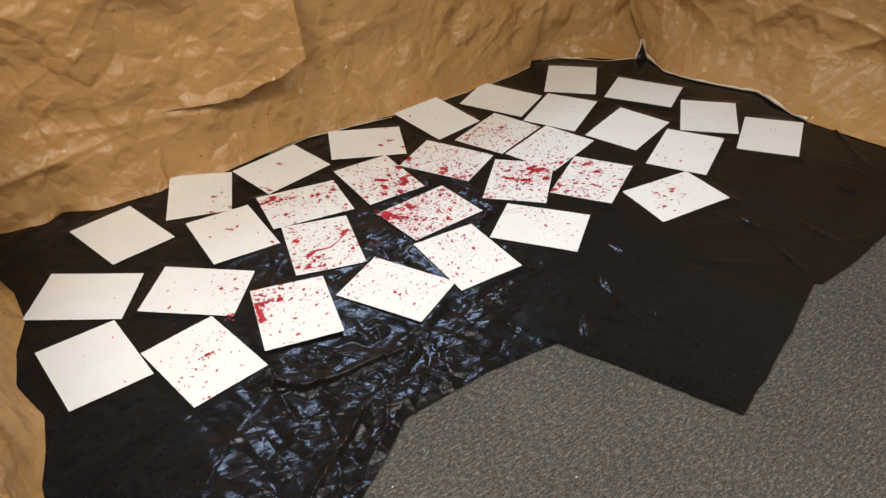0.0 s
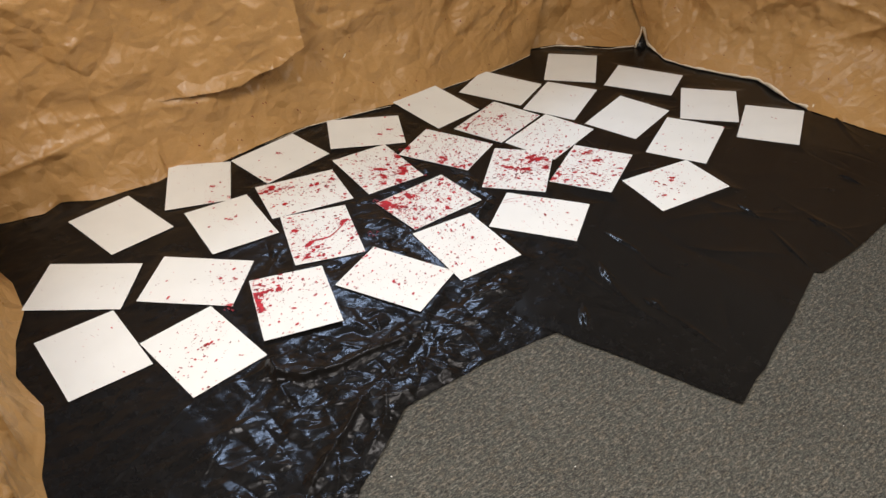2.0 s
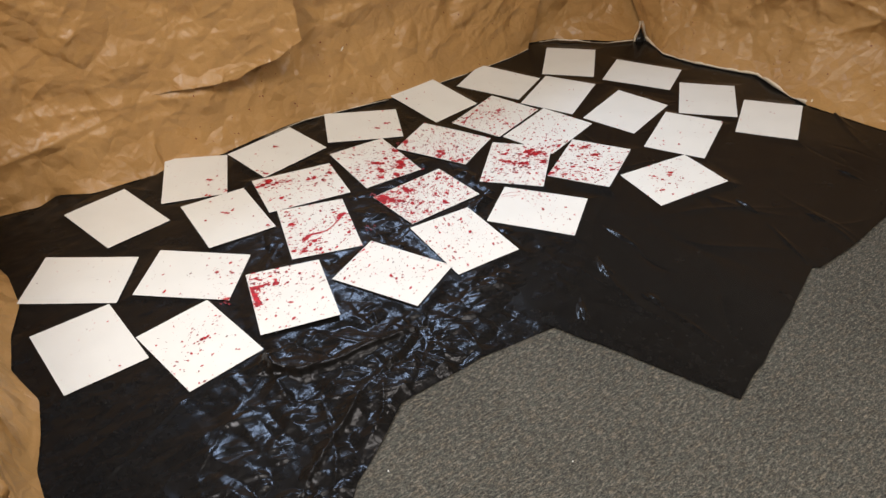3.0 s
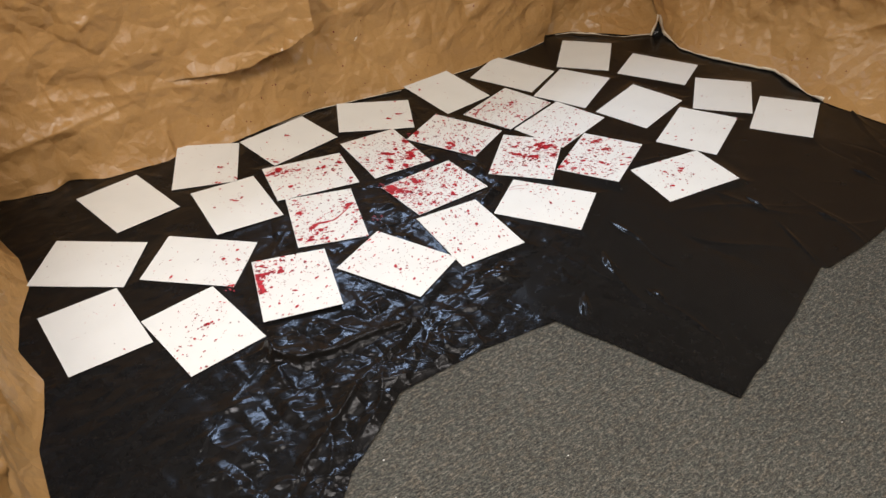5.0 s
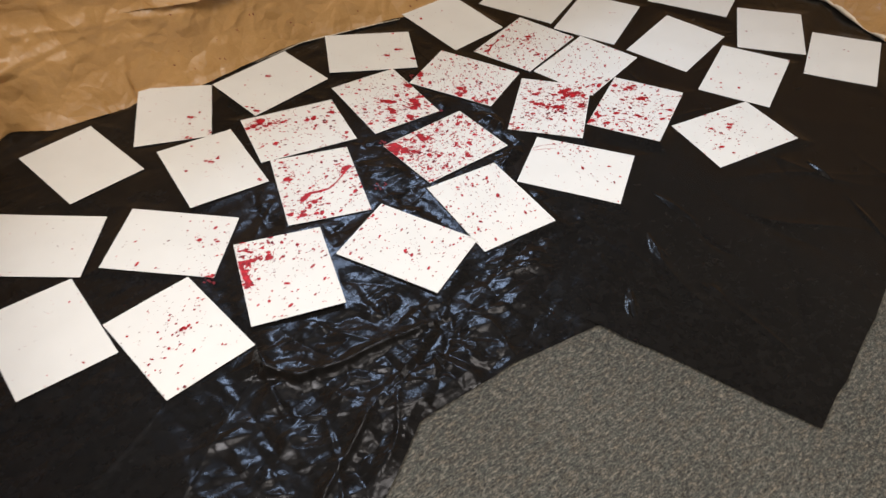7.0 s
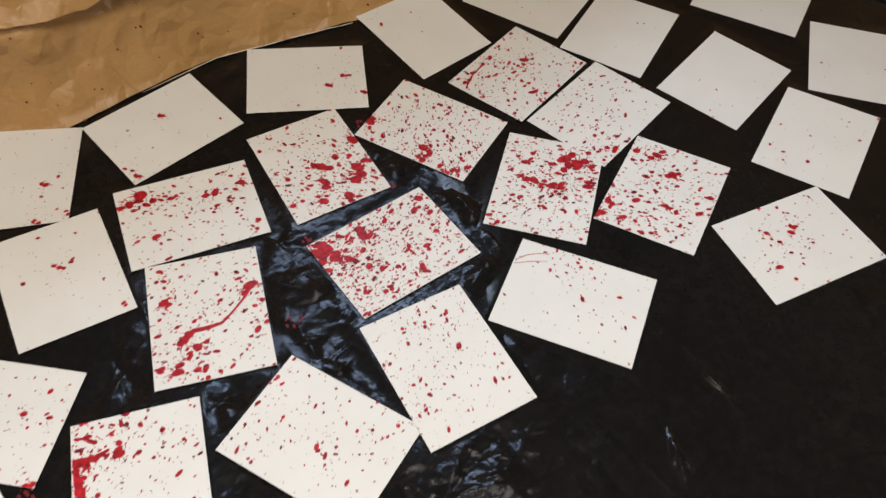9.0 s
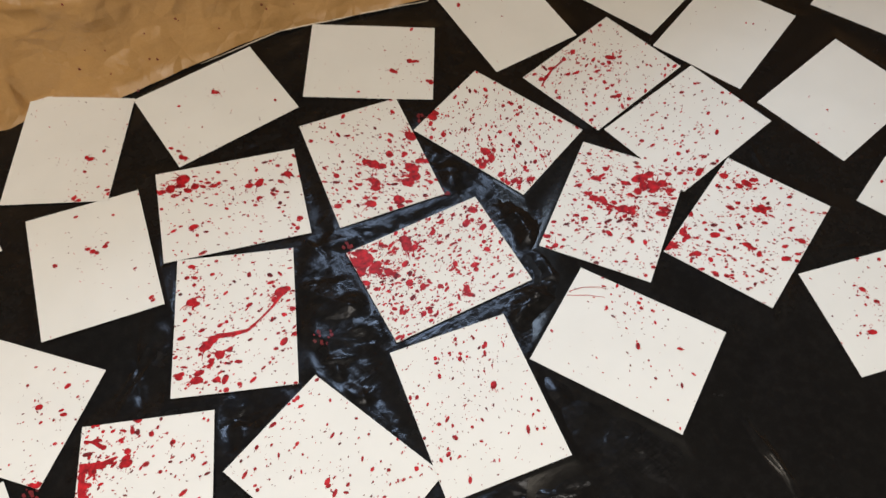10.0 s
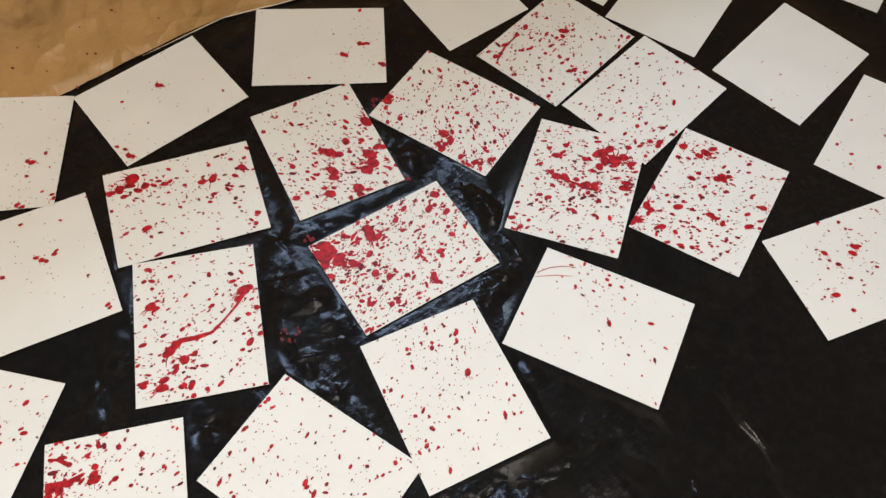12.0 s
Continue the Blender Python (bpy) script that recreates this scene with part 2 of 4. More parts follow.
def onto_edge(px, py, poly):
    best, ox, oy = np.full(px.shape, 1e9), px.copy(), py.copy()
    for (ax, ay), (bx, by) in zip(poly, poly[1:] + poly[:1]):
        ll = (bx - ax) ** 2 + (by - ay) ** 2
        t = np.clip(((px - ax) * (bx - ax) + (py - ay) * (by - ay)) / ll, 0, 1)
        qx, qy = ax + t * (bx - ax), ay + t * (by - ay)
        d = np.hypot(px - qx, py - qy)
        near = d < best
        best[near], ox[near], oy[near] = d[near], qx[near], qy[near]
    return best, ox, oy


def ragged(poly, rng, step, amp):
    """The outline with small random steps sideways along its edges."""
    out = []
    for (ax, ay), (bx, by) in zip(poly, poly[1:] + poly[:1]):
        l = math.hypot(bx - ax, by - ay)
        n = max(1, int(l / step))
        for i in range(n):
            k = i / n
            j = rng.normal(0, amp) if i else 0
            out.append((ax + k * (bx - ax) - j * (by - ay) / l, ay + k * (by - ay) + j * (bx - ax) / l))
    return out


# ---- the loose white sheets: number, middle, turn, lies lengthwise, corner heights in mm ----
PAPERS = [
    (1, 0.529, 3.348, -9.9, 0, (1, 2, -2, -1)),
    (2, 0.815, 3.200, -25.7, 1, (2, 1, 3, -1)),
    (3, 1.023, 2.956, -13.8, 0, (-0, 3, 4, 0)),
    (4, 1.212, 2.782, -22.9, 0, (-2, 9, 3, -6)),
    (5, 0.211, 3.156, -28.6, 1, (7, -0, -3, -2)),
    (6, 0.446, 3.034, -26.7, 0, (0, 3, -6, -1)),
    (7, 0.687, 2.871, -38.3, 0, (5, -0, -3, -7)),
    (8, 0.863, 2.670, -28.0, 0, (7, 14, 1, -4)),
    (9, -0.059, 2.990, -48.2, 1, (18, 1, -11, 10)),
    (10, 0.182, 2.857, -36.0, 0, (-2, -7, 1, -4)),
    (11, 0.371, 2.733, -38.4, 0, (-1, -1, -6, -6)),
    (12, 0.237, 2.489, -11.9, 0, (-4, -2, 1, -2)),
    (13, 0.492, 2.487, -25.0, 0, (-3, 2, 5, -3)),
    (14, 0.756, 2.370, -63.0, 0, (-1, 5, -5, -3)),
    (15, -0.325, 2.789, 10.1, 1, (11, 2, -7, 2)),
    (16, -0.018, 2.647, -27.0, 1, (-2, -5, -1, -7)),
    (17, -0.263, 2.520, 32.7, 0, (-3, -9, -1, -2)),
    (18, -0.620, 2.605, -43.4, 0, (4, -4, -5, 6)),
    (19, -0.503, 2.362, 25.6, 1, (2, -4, -5, -0)),
    (20, -0.077, 2.296, 39.0, 1, (-6, -7, -5, 1)),
    (21, 0.283, 2.195, -18.8, 1, (-4, 1, -0, -1)),
    (22, 0.040, 2.041, 31.9, 0, (-0, -2, 1, -2)),
    (23, -0.167, 1.879, -27.1, 1, (-0, -3, 7, 6)),
    (24, -0.413, 2.117, 18.5, 0, (-2, -5, -6, -1)),
    (25, -0.447, 1.778, 19.1, 0, (4, 2, 13, 7)),
    (26, -0.877, 2.433, 12.1, 0, (9, -5, 4, -4)),
    (27, -0.713, 2.182, 32.2, 0, (2, -1, 2, 5)),
    (28, -1.073, 2.192, -42.6, 1, (-0, -4, 4, 3)),
    (29, -1.077, 1.871, 0.5, 1, (3, -3, -2, 2)),
    (30, -0.750, 1.886, -5.2, 1, (2, -2, -0, 4)),
    (31, -0.952, 1.583, 38.8, 0, (2, -1, -2, 3)),
    (32, -0.663, 1.592, 43.9, 0, (-1, -0, -2, -1)),
]
OVER = {24: 1, 27: 1, 22: 1, 32: 1, 12: 1, 17: 1, 11: 0, 18: 1, 16: 1}
LEVEL = {}
for n, x, y, turn, lengthwise, corners in PAPERS:
    w, h = (0.2794, 0.2159) if lengthwise else (0.2159, 0.2794)
    zs = [max(0.008, LIFT + z / 1000) + 0.0012 * OVER.get(n, 0) for z in corners]
    LEVEL[n] = (x, y, radians(turn), w, h, zs)


def paper_height(n, u, v):
    """Height of sheet n at u to its right and v up it, both from -1 to 1."""
    a, b, c, d = LEVEL[n][5]
    flat = ((1 - u) * (1 + v) * a + (1 + u) * (1 + v) * b + (1 + u) * (1 - v) * c + (1 - u) * (1 - v) * d) / 4
    return flat - 0.15 * (max(a, b, c, d) - min(a, b, c, d)) * (1 - u * u) * (1 - v * v)


# ---- the room ----
CORNER_L, CORNER_R = Vector((-1.98, 2.32, 0)), Vector((0.80, 4.16, 0))
BEYOND_L, BEYOND_R = CORNER_L + Vector((-1.66, 2.50, 0)), CORNER_R + Vector((-1.66, 2.50, 0))
ROOM = [BEYOND_L, BEYOND_R, CORNER_R, Vector((4.5, 0.28, 0)), Vector((2.6, -3.6, 0)), Vector((-2.6, -3.6, 0)), Vector((-2.6, 1.9, 0)), CORNER_L]
PARTITION, BLOCKER_START = 1.3, 2.42      # height of the low part, and where the added full-height light blocker takes over


def make_room():
    me = mesh_of("floor", [(x, y, z) for z in (-0.1, 0) for x, y in ((-5, -5), (6, -5), (6, 7.5), (-5, 7.5))],
                 [(3, 2, 1, 0), (4, 5, 6, 7), (0, 1, 5, 4), (1, 2, 6, 5), (2, 3, 7, 6), (3, 0, 4, 7)], CARPET, False)
    tagged(new("floor", me), "flat grey-brown flecked carpet floor", "floor", kind="structure")
    bm = bmesh.new()
    box(bm, -5, 6, -5, 7.5, CEILING, CEILING + 0.1)
    tagged(part("ceiling", bm, TILE_WHITE), "plain white ceiling above the room", "ceiling", kind="structure")
    for i, (a, b) in enumerate(zip(ROOM, ROOM[1:] + ROOM[:1])):
        d = b - a
        bm = bmesh.new()
        box(bm, -0.1, d.length + 0.1, 0, 0.1, 0.001, CEILING - 0.001)
        ob = part(f"wall_{i + 1}", bm, PLASTER)
        ob.matrix_world = Matrix.Translation(a) @ Matrix.Rotation(math.atan2(d.y, d.x), 4, "Z")
        tagged(ob, "plain painted wall of the room", "wall", kind="structure")
    d = CORNER_R - CORNER_L
    bm = bmesh.new()
    box(bm, 0.002, BLOCKER_START, 0.002, 0.06, 0.001, PARTITION)
    # unseen full-height stretch added to keep the cold lamp off the right-hand sheets
    box(bm, BLOCKER_START, d.length - 0.002, 0.002, 0.10, 0.001, CEILING - 0.001)
    ob = part("wall_partition_back", bm, PLASTER)
    ob.matrix_world = Matrix.Translation(CORNER_L) @ Matrix.Rotation(math.atan2(d.y, d.x), 4, "Z")
    tagged(ob, "low office partition with an added full-height light blocker, behind brown paper", "wall", kind="structure")
    side = Vector((-1.27, 0.36, 0))
    d = CORNER_L - side
    bm = bmesh.new()
    box(bm, 0, d.length - 0.01, 0.002, 0.06, 0.001, 1.0)
    ob = part("wall_partition_left", bm, PLASTER)
    ob.matrix_world = Matrix.Translation(side) @ Matrix.Rotation(math.atan2(d.y, d.x), 4, "Z")
    tagged(ob, "low office partition behind the brown paper", "wall", kind="structure")


def ceiling_lamp(x, y, turn, watts, tint):
    # assumed panel, out of view, added to light the papers and walls
    lamp = tagged(new("assumed_ceiling_light"), "assumed flat rectangular white ceiling light panel, out of view", "ceiling light", "ceiling lights")
    lamp.location, lamp.rotation_euler = (x, y, CEILING), (0, 0, radians(turn))
    bm = bmesh.new()
    for a in ((-0.62, 0.62, -0.32, -0.30), (-0.62, 0.62, 0.30, 0.32), (-0.62, -0.60, -0.30, 0.30), (0.60, 0.62, -0.30, 0.30)):
        box(bm, *a, -0.03, -0.002)
    part("frame", bm, TILE_WHITE, lamp)
    data = bpy.data.lights.new("tube_light", "AREA")
    data.shape, data.size, data.size_y, data.energy, data.color = "RECTANGLE", 1.18, 0.58, watts, tint
    ob = new("tube_light", data)
    ob.parent, ob.location = lamp, (0, 0, -0.02)


# ---- plastic on the floor ----
CRUMPLED = [(0.302, 1.656), (0.078, 1.532), (-0.120, 1.381), (-0.156, 1.276), (-0.210, 1.146), (-0.224, 1.052), (-0.362, 0.705), (-0.956, 0.624), (-1.228, 1.208), (-1.631, 2.164),
            (-1.530, 2.335), (-0.302, 3.140), (0.302, 3.120), (0.423, 1.912)]
SMOOTH = [(0.688, 1.371), (0.904, 1.665), (1.044, 1.878), (1.068, 1.877), (1.184, 1.965), (1.360, 2.125), (1.832, 2.516), (0.936, 3.744), (0.554, 3.684), (-0.342, 3.120), (0.101, 2.315), (0.166, 1.711)]


def plastic_sheet(name, poly, level, step, mat, heights, seed):
    rng = np.random.default_rng(seed)
    poly = ragged(poly, rng, 0.05, 0.0013)
    px, py = np.array(poly).T
    xs, ys = np.arange(px.min() - step, px.max() + 2 * step, step), np.arange(py.min() - step, py.max() + 2 * step, step)
    X, Y = np.meshgrid(xs, ys)
    nx = len(xs)
    mid = inside((X + step / 2)[:-1, :-1], (Y + step / 2)[:-1, :-1], poly)
    corner = np.zeros(X.shape, int)
    for i in (0, 1):
        for j in (0, 1):
            corner[i:X.shape[0] - 1 + i, j:X.shape[1] - 1 + j] += mid
    rim = (corner > 0) & (corner < 4)
    far, qx, qy = onto_edge(X.ravel(), Y.ravel(), poly)
    far, qx, qy = (v.reshape(X.shape) for v in (far, qx, qy))
    X, Y = np.where(rim, qx, X), np.where(rim, qy, Y)
    Z = heights(X, Y, np.where(rim, 0, far), rng) + level
    # the sheet lies against the underside of every white sheet that rests on it
    for n, (cx, cy, turn, w, h, zs) in LEVEL.items():
        u = ((X - cx) * math.cos(turn) + (Y - cy) * math.sin(turn)) / (w / 2)
        v = (-(X - cx) * math.sin(turn) + (Y - cy) * math.cos(turn)) / (h / 2)
        reach = np.maximum(np.abs(u), np.abs(v))
        near = reach < 1.35
        under = np.minimum(paper_height(n, np.clip(u, -1, 1), np.clip(v, -1, 1)), 0.016) - (0.0012 if level > 0.004 else 0.0035)
        k = np.clip((1.35 - reach) / 0.30, 0, 1) ** 1.5
        Z = np.where(near, np.where(reach < 1.04, np.minimum(under, Z * (1 - k) + under * k), Z * (1 - k) + under * k), Z)
    for n, (cx, cy, turn, w, h, zs) in LEVEL.items():
        u = ((X - cx) * math.cos(turn) + (Y - cy) * math.sin(turn)) / (w / 2)
        v = (-(X - cx) * math.sin(turn) + (Y - cy) * math.cos(turn)) / (h / 2)
        under = paper_height(n, np.clip(u, -1, 1), np.clip(v, -1, 1)) - (0.0012 if level > 0.004 else 0.0035)
        Z = np.where(np.maximum(np.abs(u), np.abs(v)) < 1.03, np.minimum(Z, under), Z)
    Z = np.maximum(Z, 0.0015 + level * 0.2)
    used = corner > 0
    index = np.full(X.shape, -1)
    index[used] = np.arange(used.sum())
    r, c = np.nonzero(mid)
    faces = np.stack([index[r, c], index[r, c + 1], index[r + 1, c + 1], index[r + 1, c]], 1).tolist()
    return new(name, mesh_of(name, np.stack([X[used], Y[used], Z[used]], 1), faces, mat))


def crumpled_heights(X, Y, far, rng):
    ext = (-1.5, 0.4, 0.7, 3.0)
    # most folds lie in the open stretch between the white sheets and the carpet
    busy = np.clip((X + 0.62) / 0.22, 0, 1) * np.clip((0.24 - X + 0.35 * np.clip(1.75 - Y, 0, 1)) / 0.12, 0, 1) * np.clip((2.75 - Y) / 0.5, 0, 1)
    busy = busy * (0.75 + 0.5 * smooth_noise(X, Y, rng, 0.35))
    calm = 0.18 + 0.82 * busy
    def long_facets(turn, stretch, cell):
        u, v = X * math.cos(turn) + Y * math.sin(turn), -X * math.sin(turn) + Y * math.cos(turn)
        return facets(u / stretch, v, rng, cell, 0.15)

    h = 0.0070 * long_facets(0.95, 3.4, 0.042) + 0.0056 * long_facets(-0.75, 3.0, 0.036) + 0.0024 * long_facets(0.3, 2.2, 0.019)
    h = h + creases(X, Y, rng, 160, ext, 0.012, 0.012, 0.12, (0.8, 0.6)) + creases(X, Y, rng, 700, ext, 0.0045, 0.0045, 0.06) + creases(X, Y, rng, 240, ext, 0.009, 0.0055, 0.13)
    h = 0.006 + h * calm + 0.003 * smooth_noise(X, Y, rng, 0.4)
    h = np.maximum(h, 0.0015 + 0.25 * np.abs(h))
    h += fold(X, Y, [(-0.5, 1.578), (-0.453, 1.494), (-0.378, 1.472), (-0.297, 1.511), (-0.214, 1.561), (-0.128, 1.613)], 0.024, 0.008, 0.035)
    h += fold(X, Y, [(-0.31, 1.159), (-0.272, 1.27), (-0.228, 1.374)], 0.016, 0.010, 0.03)
    h += fold(X, Y, [(-0.746, 1.198), (-0.689, 1.312), (-0.641, 1.411)], 0.003, 0.006, 0.03)
    h += fold(X, Y, [(-0.55, 1.226), (-0.523, 1.344), (-0.478, 1.475)], 0.004, 0.008, 0.04)
    return h * np.clip(0.35 + far / 0.05, 0, 1)


def smooth_heights(X, Y, far, rng):
    ext = (0.2, 1.6, 1.4, 3.4)
    h = 0.0006 * facets(X, Y, rng, 0.09, 0.8)
    for (ax, ay), (bx, by), amp in (((0.927, 2.25), (0.973, 2.155), 0.0050), ((0.985, 2.12), (1.047, 1.873), 0.0022), ((0.474, 2.108), (0.573, 1.985), 0.0050),
                                    ((0.434, 1.946), (0.455, 1.84), 0.0060), ((0.362, 1.751), (0.36, 1.66), 0.0060), ((0.546, 1.771), (0.582, 1.721), 0.0045),
                                    ((0.585, 1.715), (0.70, 1.55), 0.0022), ((1.319, 2.423), (1.374, 2.347), 0.0050), ((1.12, 2.16), (1.17, 2.10), 0.0040)):
        # a raised pleat with one broad and one steep side, and a few thin splinters of it
        h = np.maximum(h, pleat(X, Y, (ax, ay), (bx, by), (1.6 if ax < 0.8 else 2.3) * amp, 0.015, 0.004))
        for k in range(3):
            a, b = rng.uniform(-0.1, 0.4), rng.uniform(0.6, 1.2)
            dx, dy, ex, ey = rng.normal(0, 0.011, 4)
            h = np.maximum(h, pleat(X, Y, (ax + a * (bx - ax) + dx, ay + a * (by - ay) + dy), (ax + b * (bx - ax) + ex, ay + b * (by - ay) + ey), 0.9 * amp, 0.007, 0.004))
    west = 0.15 * np.clip((0.62 - X) / 0.3, 0, 1)
    h += creases(X, Y, rng, 34, ext, 0.0050, 0.010, 0.14, (-0.75, 0.5)) + creases(X, Y, rng, 46, ext, 0.0048, 0.0045, 0.06) + west * creases(X, Y, rng, 90, ext, 0.007, 0.009, 0.05)
    h = 0.003 + h + 0.002 * smooth_noise(X, Y, rng, 0.5)
    return np.maximum(h, 0.001 + 0.15 * np.abs(h)) * np.clip(0.3 + far / 0.06, 0, 1)


# ---- brown paper hung over the walls ----
def along(points, k):
    pts = np.array(points, float)
    seg = np.sqrt((np.diff(pts, axis=0) ** 2).sum(1))
    cum = np.r_[0, np.cumsum(seg)] / seg.sum()
    return np.stack([np.interp(k, cum, pts[:, i]) for i in range(pts.shape[1])], -1)


def lip(name, points, parent, width, label):
    """A narrow pale curl of paper along a line of points."""
    length = sum(math.dist(a, b) for a, b in zip(points, points[1:]))
    n = max(6, int(length / 0.012))
    p = along(points, np.linspace(0, 1, n))
    rng = np.random.default_rng(len(points) + n)
    p[:, :2] += np.convolve(rng.normal(0, 0.004, n + 4), np.ones(5) / 5, "valid")[:, None]
    wide = width * np.clip(1 + 0.5 * np.convolve(rng.normal(0, 1, n + 6), np.ones(7) / 7, "valid") * 2, 0.25, 1.8)
    d = np.gradient(p, axis=0)
    d /= np.linalg.norm(d, axis=1)[:, None]
    side = np.stack([d[:, 1], -d[:, 0], np.zeros(n)], 1)
    rows = []
    for a, b in ((0.0, 0.0), (0.55, 0.25), (0.9, 0.75), (0.8, 1.15), (0.45, 1.3)):
        rows.append(p + side * (wide * a)[:, None] + np.array((0, 0, 1)) * (wide * b)[:, None])
    verts = np.concatenate(rows)
    faces = [(j * n + i, j * n + i + 1, (j + 1) * n + i + 1, (j + 1) * n + i) for j in range(4) for i in range(n - 1)]
    ob = new(name, mesh_of(name, verts, faces, EDGE))
    ob.parent = parent
    return tagged(ob, label)


def kraft_sheet(plan, foot, top, seed, label, amp=1.0, reach=0.30, folds=(), flap=None, ground=((0, 0.010), (1, 0.010)), below=None):
    """plan: where the sheet hangs on its wall, left to right; foot: its lower edge on the floor, left to right."""
    rng = np.random.default_rng(seed)
    length = math.dist(plan[0], plan[-1])
    nu, nv = int(length / 0.0055), int(top / 0.0055)
    K, V = np.meshgrid(np.linspace(0, 1, nu), np.linspace(0, 1, nv))
    S, H = K * length, V * top
    low = along(foot, np.linspace(0, 1, nu))
    body = np.stack([np.convolve(np.pad(low[:, i], 20, "reflect", reflect_type="odd"), np.ones(41) / 41, "valid") for i in (0, 1)], 1)
    rim = np.stack([np.convolve(np.pad(low[:, i], 2, "reflect", reflect_type="odd"), np.ones(5) / 5, "valid") for i in (0, 1)], 1)
    near = np.exp(-H / 0.03)[..., None]
    low = rim[None] * near + body[None] * (1 - near)
    hang = along(plan, K)
    # the sheet leaves the wall in a soft bow and runs out on the floor
    out = (1 - np.clip(H / reach, 0, 1)) ** 1.8
    P = hang * (1 - out)[..., None] + low * out[..., None]
    d = np.array(plan[-1], float) - np.array(plan[0], float)
    nrm = np.array([d[1], -d[0]]) / np.linalg.norm(d)
    ext = (0, length, 0, top)
    bulge = 0.014 * smooth_noise(S, H, rng, 0.6) + 0.015 * facets(S, H * 1.3, rng, 0.19, 0.5) + 0.0058 * facets(S, H, rng, 0.08, 1.0)
    bulge += (0.0032 * facets(S, H, rng, 0.036, 0.2) + 0.0012 * facets(S, H, rng, 0.017, 0.7)) * (0.7 + 0.5 * smooth_noise(S, H, rng, 0.3))
    bulge += creases(S, H, rng, int(16 * length), ext, 0.020, 0.030, 0.24, (0.25, 0.5)) + creases(S, H, rng, int(90 * length), ext, 0.008, 0.009, 0.09)
    bulge += creases(S, H, rng, int(260 * length), ext, 0.0035, 0.0045, 0.04)
    for s0, h0, turn, a, w, l in folds:
        k, m = S - s0, H - h0
        c, e = math.cos(radians(turn)), math.sin(radians(turn))
        bulge += a * np.exp(-np.abs(m * c - k * e) / w) * np.exp(-((k * c + m * e) / l) ** 2)
    bulge = np.clip(bulge * amp + 0.035, -0.12, 0.2) * np.clip((H - 0.012) / 0.15, 0.03, 1)
    P = P + nrm * bulge[..., None]
    curl = np.abs(creases(S, H * 0, rng, int(10 * length), (0, length, 0, 0.001), 0.004, 0.05, 0.07))
    Z = np.interp(low[..., 0], [g[0] for g in ground], [g[1] for g in ground]) + H + curl * np.exp(-H / 0.04) + 0.25 * bulge * np.clip(H / 0.12, 0, 1)
    if below:
        # here a white sheet lies on the foot of the brown paper
        cx, cy, turn, w, h, zs = LEVEL[below]
        u = ((P[..., 0] - cx) * math.cos(turn) + (P[..., 1] - cy) * math.sin(turn)) / (w / 2)
        v = (-(P[..., 0] - cx) * math.sin(turn) + (P[..., 1] - cy) * math.cos(turn)) / (h / 2)
        cap = paper_height(below, np.clip(u, -1, 1), np.clip(v, -1, 1)) - 0.0015
        over = np.maximum(np.maximum(np.abs(u), np.abs(v)) - 1.03, 0)
        Z = np.minimum(Z, cap + over * 0.5 + np.maximum(H - 0.092, 0) * 3)
    verts = np.concatenate([P, Z[..., None]], -1).reshape(-1, 3)
    faces = [(j * nu + i, j * nu + i + 1, (j + 1) * nu + i + 1, (j + 1) * nu + i) for j in range(nv - 1) for i in range(nu - 1)]
    ob = new("kraft_paper_sheet", mesh_of("kraft_paper_sheet", verts, faces, KRAFT))
    if flap:
        # a second layer in front, from flap[0] to flap[1] along the wall, that stands off towards its free corner
        s0, s1, stand = flap
        edge = np.interp(S, [s0, 0.8, 1.07, 1.22, s1], [0.30, 0.235, 0.235, 0.295, 0.345]) + 0.006 * smooth_noise(S, H, rng, 0.12)
        off = -0.006 + stand * np.clip((S - 0.72) / (s1 - 0.72), 0, 1) ** 1.5 * np.exp(-np.clip(H - edge, 0, 9) / 0.45)
        Q = P + nrm * off[..., None]
        layer = np.concatenate([Q, (Z + 0.002)[..., None]], -1).reshape(-1, 3)
        layer = layer.reshape(nv, nu, 3)
        first = np.argmax(H > edge, axis=0)
        cols = np.arange(nu)
        k = ((edge[first, cols] - H[first - 1, cols]) / (H[1, 0] - H[0, 0]))[:, None]
        layer[first - 1, cols] = layer[first - 1, cols] * (1 - k) + layer[first, cols] * k
        keep = (S > s0) & (S < s1) & (np.arange(nv)[:, None] >= first[None] - 1)
        layer = layer.reshape(-1, 3)
        ok = keep[:-1, :-1] & keep[1:, :-1] & keep[:-1, 1:] & keep[1:, 1:]
        used = np.full(nu * nv, -1)
        quads = [(j * nu + i, j * nu + i + 1, (j + 1) * nu + i + 1, (j + 1) * nu + i) for j, i in zip(*np.nonzero(ok))]
        ids = sorted({v for f in quads for v in f})
        used[ids] = np.arange(len(ids))
        top_sheet = new("kraft_paper_sheet", mesh_of("kraft_paper_sheet", layer[ids], [tuple(int(used[v]) for v in f) for f in quads], KRAFT))
        tagged(top_sheet, "loose upper layer of brown kraft paper on the wall", "paper sheet", "brown paper on the walls")
    return tagged(ob, label, "paper sheet", "brown paper on the walls")


